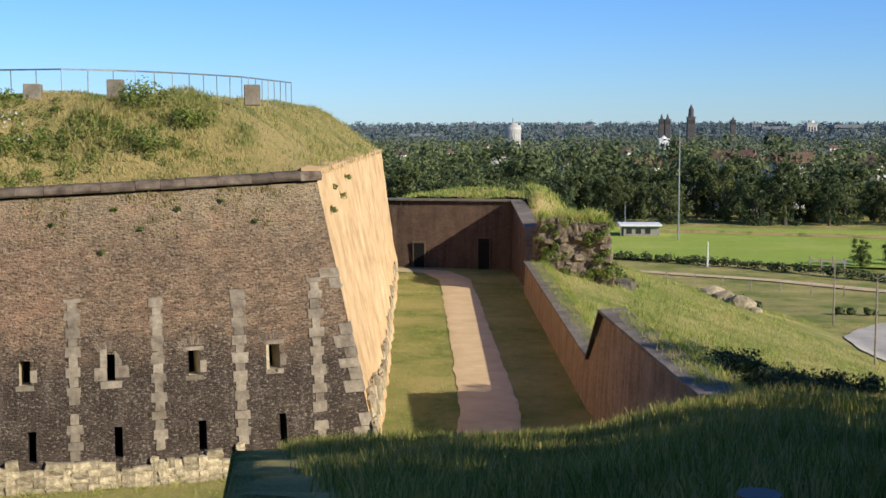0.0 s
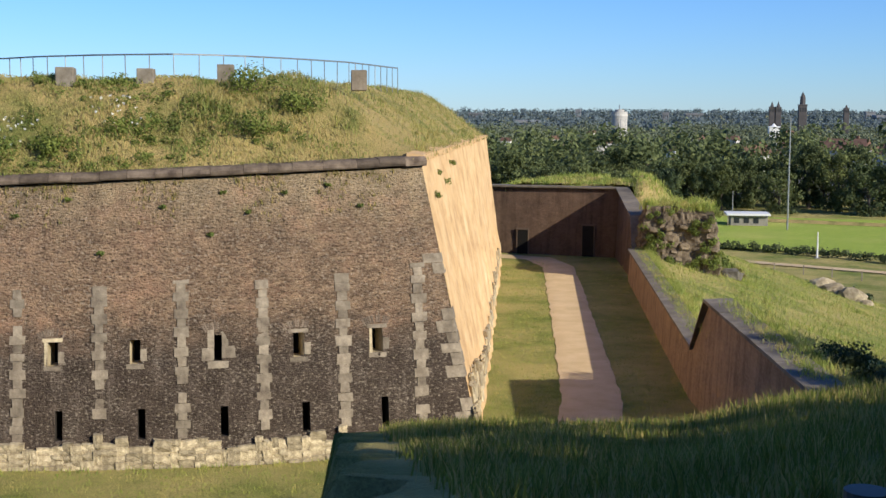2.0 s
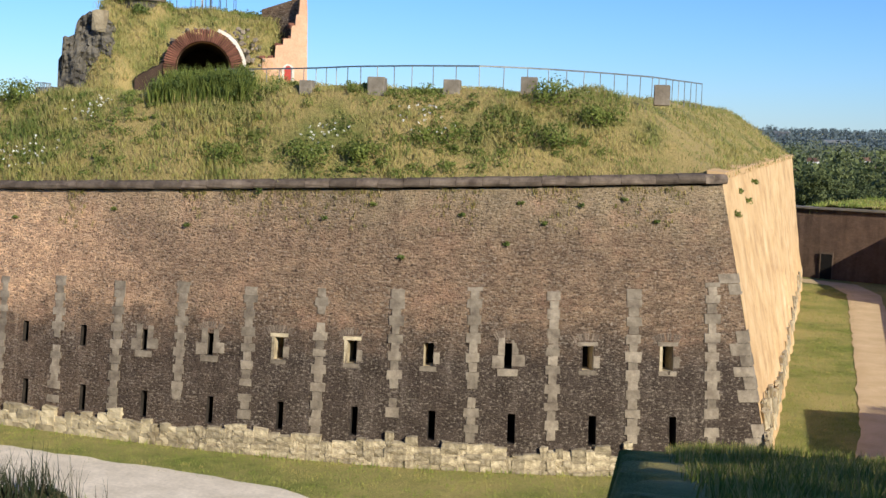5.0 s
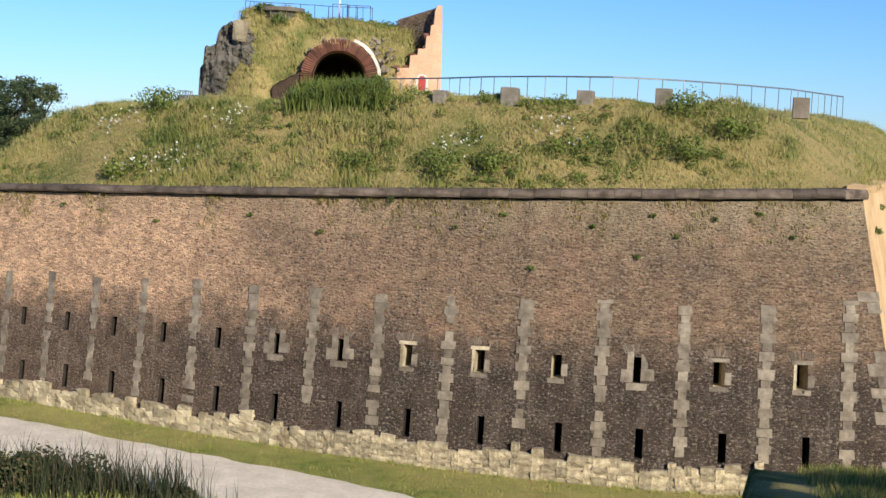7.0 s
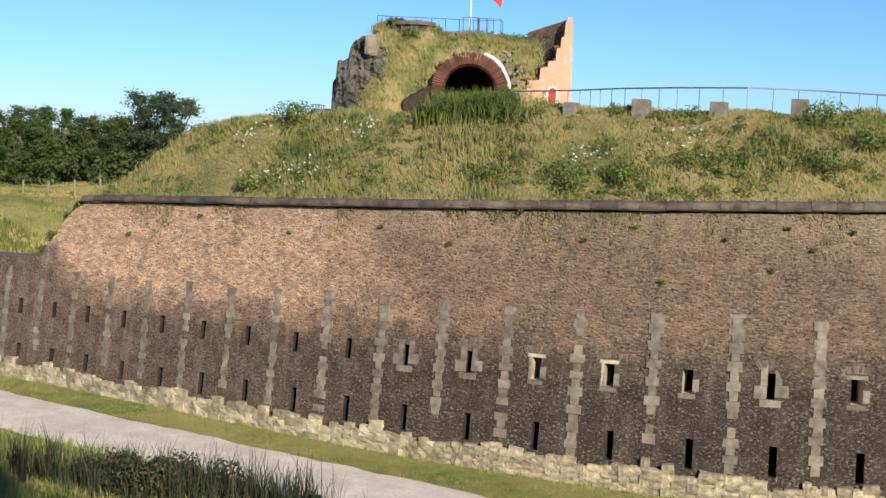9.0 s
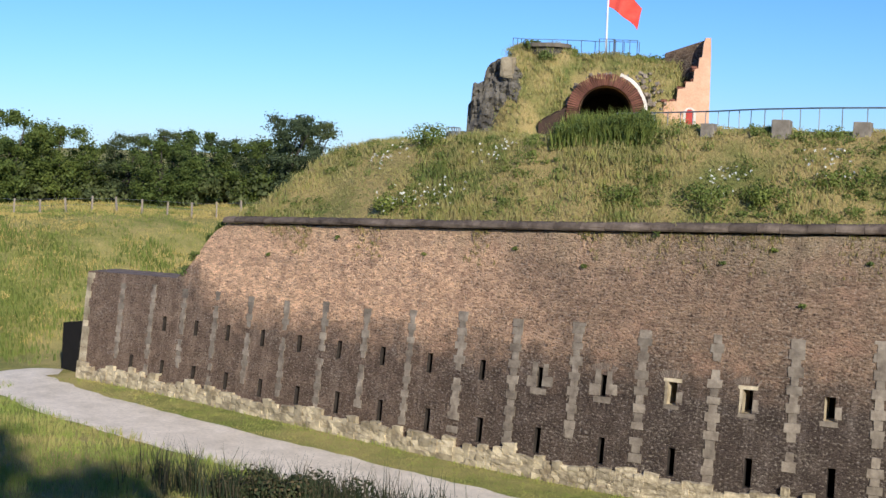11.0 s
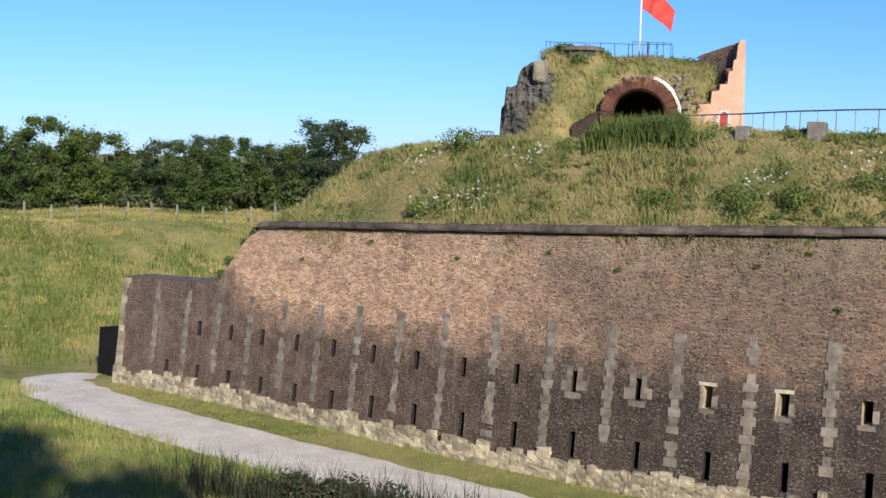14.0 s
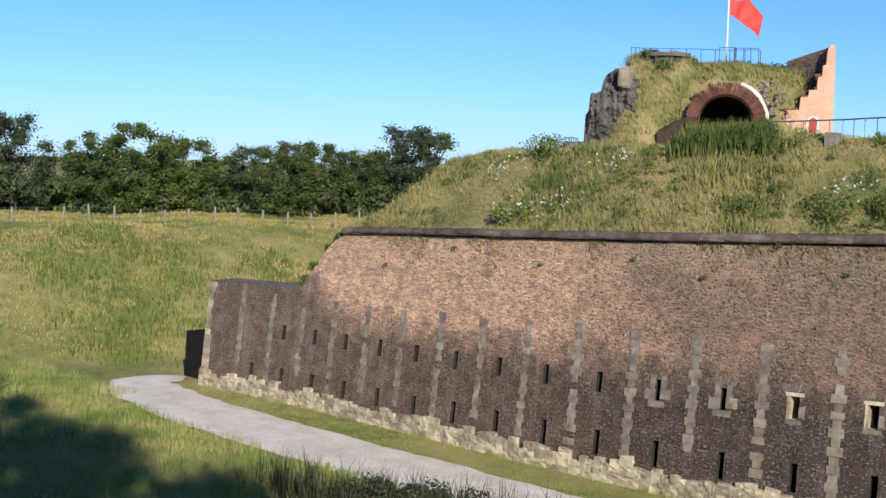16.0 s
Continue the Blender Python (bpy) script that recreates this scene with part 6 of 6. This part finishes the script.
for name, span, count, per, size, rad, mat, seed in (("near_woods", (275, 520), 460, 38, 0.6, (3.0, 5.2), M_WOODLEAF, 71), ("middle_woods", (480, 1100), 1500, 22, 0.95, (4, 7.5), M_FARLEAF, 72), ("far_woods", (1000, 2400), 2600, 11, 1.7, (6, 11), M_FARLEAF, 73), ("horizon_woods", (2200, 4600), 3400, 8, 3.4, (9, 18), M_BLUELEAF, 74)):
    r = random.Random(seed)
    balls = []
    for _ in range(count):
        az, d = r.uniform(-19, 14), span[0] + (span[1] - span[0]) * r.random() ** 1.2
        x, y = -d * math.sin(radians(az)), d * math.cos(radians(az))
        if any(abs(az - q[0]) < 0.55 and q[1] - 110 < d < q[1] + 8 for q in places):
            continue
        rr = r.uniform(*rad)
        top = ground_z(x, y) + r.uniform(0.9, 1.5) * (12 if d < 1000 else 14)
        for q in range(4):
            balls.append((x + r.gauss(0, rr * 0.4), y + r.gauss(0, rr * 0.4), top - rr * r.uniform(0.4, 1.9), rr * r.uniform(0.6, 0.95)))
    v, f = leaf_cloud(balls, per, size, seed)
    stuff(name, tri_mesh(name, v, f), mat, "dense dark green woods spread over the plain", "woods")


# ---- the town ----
# bluish grey, with distance haze mixed into the concrete's colour
M_SKYLINE = plain("haze_tinted_concrete", (0.2, 0.21, 0.23), (0.3, 0.31, 0.33), 0.05, relief=0, vary=0.3)

def house_proto(w, l, h, material):
    ob = thing("house", "white rendered house with a tiled roof among trees", "house")
    part("wall", box_bm(w, l, h, 0.05), material, ob)
    v = [(-w / 2 - 0.3, -l / 2 - 0.3, h), (w / 2 + 0.3, -l / 2 - 0.3, h), (w / 2 + 0.3, l / 2 + 0.3, h), (-w / 2 - 0.3, l / 2 + 0.3, h), (-w / 2 - 0.3, 0, h + 3.4), (w / 2 + 0.3, 0, h + 3.4)]
    add("roof", mesh_of("roof", v, [(0, 1, 5, 4), (2, 3, 4, 5), (1, 2, 5), (3, 0, 4), (3, 2, 1, 0)]), M_ROOF, ob)
    part("chimney", box_bm(0.8, 0.8, 1.6, 0.04, origin=(w * 0.25, 0.4, h + 2.6)), M_ROOF, ob)
    for k in range(3):
        for f in range(2):
            part("window", box_bm(1.0, 0.1, 1.3, 0.02, origin=(-w * 0.3 + k * w * 0.3, -l / 2 - 0.04, 0.9 + 2.7 * f)), M_GLASS, ob)
    return ob


houses = [house_proto(9, 8, 6, M_WHITE), house_proto(13, 8, 6.2, M_TOWN)]
r = random.Random(89)
for k, (az, d, z) in enumerate(places):
    x, y = -d * math.sin(radians(az)), d * math.cos(radians(az))
    z = ground_z(x, y) + (r.uniform(8, 13) if z is None else 9)
    m = Matrix.LocRotScale((x, y, z), Euler((0, 0, r.uniform(-0.7, 0.7))), None)
    ob = houses[k] if k < 2 else copy_thing(houses[k % 2], m)
    ob.matrix_basis = m
    ob["group"] = "houses among the trees"
    plinth_h = z - ground_z(x, y)
    part("basement", box_bm(8, 7, plinth_h + 0.5, 0.02, origin=(0, 0, -plinth_h - 0.5)), M_TOWN, ob)


def block_tower(name, az, d, w, top, label, material, spire=0.0, lantern=0.0, category="tower"):
    x, y = -d * math.sin(radians(az)), d * math.cos(radians(az))
    z = ground_z(x, y)
    ob = thing(name, label, category, at=(x, y, z))
    h = top - z - spire - lantern
    part("shaft", box_bm(w, w, h, w * 0.03), material, ob)
    part("ledge", box_bm(w * 1.12, w * 1.12, w * 0.12, 0.1, origin=(0, 0, h - w * 0.1)), material, ob)
    for k in range(3):
        part("window", box_bm(w * 0.12, 0.3, w * 0.5, 0.05, origin=((k - 1) * w * 0.28, -w / 2 - 0.1, h - w * 0.9)), M_GLASS, ob)
    if lantern:
        bm = bmesh.new()
        bmesh.ops.create_cone(bm, cap_ends=True, segments=8, radius1=w * 0.36, radius2=w * 0.32, depth=lantern)
        bmesh.ops.translate(bm, verts=bm.verts, vec=(0, 0, h + lantern / 2))
        part("lantern", bm, material, ob)
    if spire:
        bm = bmesh.new()
        bmesh.ops.create_cone(bm, cap_ends=True, segments=8, radius1=w * 0.34, radius2=0.2, depth=spire)
        bmesh.ops.translate(bm, verts=bm.verts, vec=(0, 0, h + lantern + spire / 2))
        part("spire", bm, material, ob)
    return ob


block_tower("church_tower", -7.56, 2200, 13, 42, "tall dark church tower with an octagonal lantern", M_TOWER, 9, 12)
block_tower("church_tower", -6.3, 2150, 9, 26, "one of two dark twin church spires", M_TOWER, 9, 0)
block_tower("church_tower", -6.56, 2150, 9, 26, "one of two dark twin church spires", M_TOWER, 9, 0)
block_tower("church_tower", -9.35, 1900, 7, 20, "slim dark tower over the woods", M_TOWER, 5, 0)
block_tower("white_church", -6.4, 1700, 13, -5, "white church front among trees", M_WHITE, 4, 0, "church")
block_tower("block", -12.6, 3000, 22, 15, "grey high building on the skyline", M_TOWN, 0, 5, "building")
for az, d, w, top in ((4.2, 2400, 40, -9), (-3.0, 3300, 40, 3), (-11.0, 3000, 50, 1), (-14.0, 3200, 60, 4), (2.0, 3300, 14, 12), (-1.8, 2900, 14, 6), (-16, 2900, 40, 3), (-10.3, 3300, 22, 9), (6.5, 3100, 30, 2)):
    block_tower("city_block", az, d, w, top, "grey building on the town's skyline", M_SKYLINE, 0, 0, "building")

# round white water tower
x, y = -1400 * math.sin(radians(0.2)), 1400 * math.cos(radians(0.2))
wt = thing("water_tower", "round white concrete tower rising from the woods", "tower", at=(x, y, ground_z(x, y)))
for nm, r0, z0, h, mt in (("shaft", 8.6, 0, 41.5, M_TOWN), ("crown", 9.2, 36.5, 2.6, M_TOWN), ("deck", 5.0, 41.5, 2.4, M_TOWN), ("antenna", 0.5, 43.9, 5, M_GALV)):
    bm = bmesh.new()
    bmesh.ops.create_cone(bm, cap_ends=True, segments=24, radius1=r0, radius2=r0, depth=h)
    bmesh.ops.translate(bm, verts=bm.verts, vec=(0, 0, z0 + h / 2))
    part(nm, bm, mt, wt)
for k in range(8):
    a = math.radians(200 + 20 * k)
    q = part("window", box_bm(0.7, 0.5, 20, 0.05), M_SKYLINE, wt)
    q.location, q.rotation_euler = (8.3 * math.cos(a), 8.3 * math.sin(a), 14), (0, 0, a + math.pi / 2)

# ---- near the camera ----
px, py = 5.2 * math.sin(radians(10.8)), 5.2 * math.cos(radians(10.8))
post = thing("marker_post", "short dark post with a white and blue band", "post", at=(px, py, ground_z(px, py) - 0.13))
bm = bmesh.new()
bmesh.ops.create_cone(bm, cap_ends=True, segments=16, radius1=0.09, radius2=0.09, depth=0.62)
bmesh.ops.translate(bm, verts=bm.verts, vec=(0, 0, 0.25))
part("body", bm, M_STEEL, post)
for z, m in ((0.46, M_WHITE), (0.40, plain("blue_band", (0.03, 0.06, 0.22), (0.05, 0.08, 0.28), 4, relief=0))):
    bm = bmesh.new()
    bmesh.ops.create_cone(bm, cap_ends=False, segments=16, radius1=0.094, radius2=0.094, depth=0.05)
    bmesh.ops.translate(bm, verts=bm.verts, vec=(0, 0, z))
    part("band", bm, m, post)
for k, (az, d, rad, h) in enumerate([(45.5, 41, 1.7, 1.5), (43.6, 40.5, 1.5, 1.3), (47.4, 42, 1.2, 1.0), (41.6, 39.8, 1.0, 0.7), (38.5, 39, 0.8, 0.6)]):
    x, y = -d * math.sin(radians(az)), d * math.cos(radians(az))
    make_bush("bush", (x, y, ground_z(x, y) - 0.1), rad, h, 700 + k, "dark spiky bush on the ditch bank", 2600, 0.07, M_DARKBUSH)

# grass hanging over the counterscarp's coping
r = random.Random(95)
edge = []
for _ in range(2600):
    y = r.uniform(36, 92)
    x = counter_x(y) + r.uniform(0.45, 1.5) + (0.25 if y < 50 else 0)
    edge.append((x, y, (4.4 if y < 50 else 2.1) + (0 if y < 50 or y > 54 else 1.0), r.uniform(0.6, 1.2)))
stuff("coping_grass", blade_mesh("coping_grass", edge, 6, 0.42, 0.014, 0.14, 31, 0.6), M_GLACIS, "grass leaning over the counterscarp's coping", "grass")

spikes = []
r = random.Random(97)
for az, d in ((45.5, 40.6), (43.6, 40.2), (47.6, 41.6), (41.4, 39.6), (50, 43), (39, 39)):
    for _ in range(60):
        x, y = -d * math.sin(radians(az)) + r.gauss(0, 0.8), d * math.cos(radians(az)) + r.gauss(0, 0.5)
        spikes.append((x, y, ground_z(x, y), r.uniform(0.7, 1.2)))
stuff("bank_weeds", blade_mesh("bank_weeds", spikes, 6, 1.5, 0.016, 0.12, 33, 0.3), M_DARKBUSH, "tall dark spiky weeds on the ditch bank", "weeds")
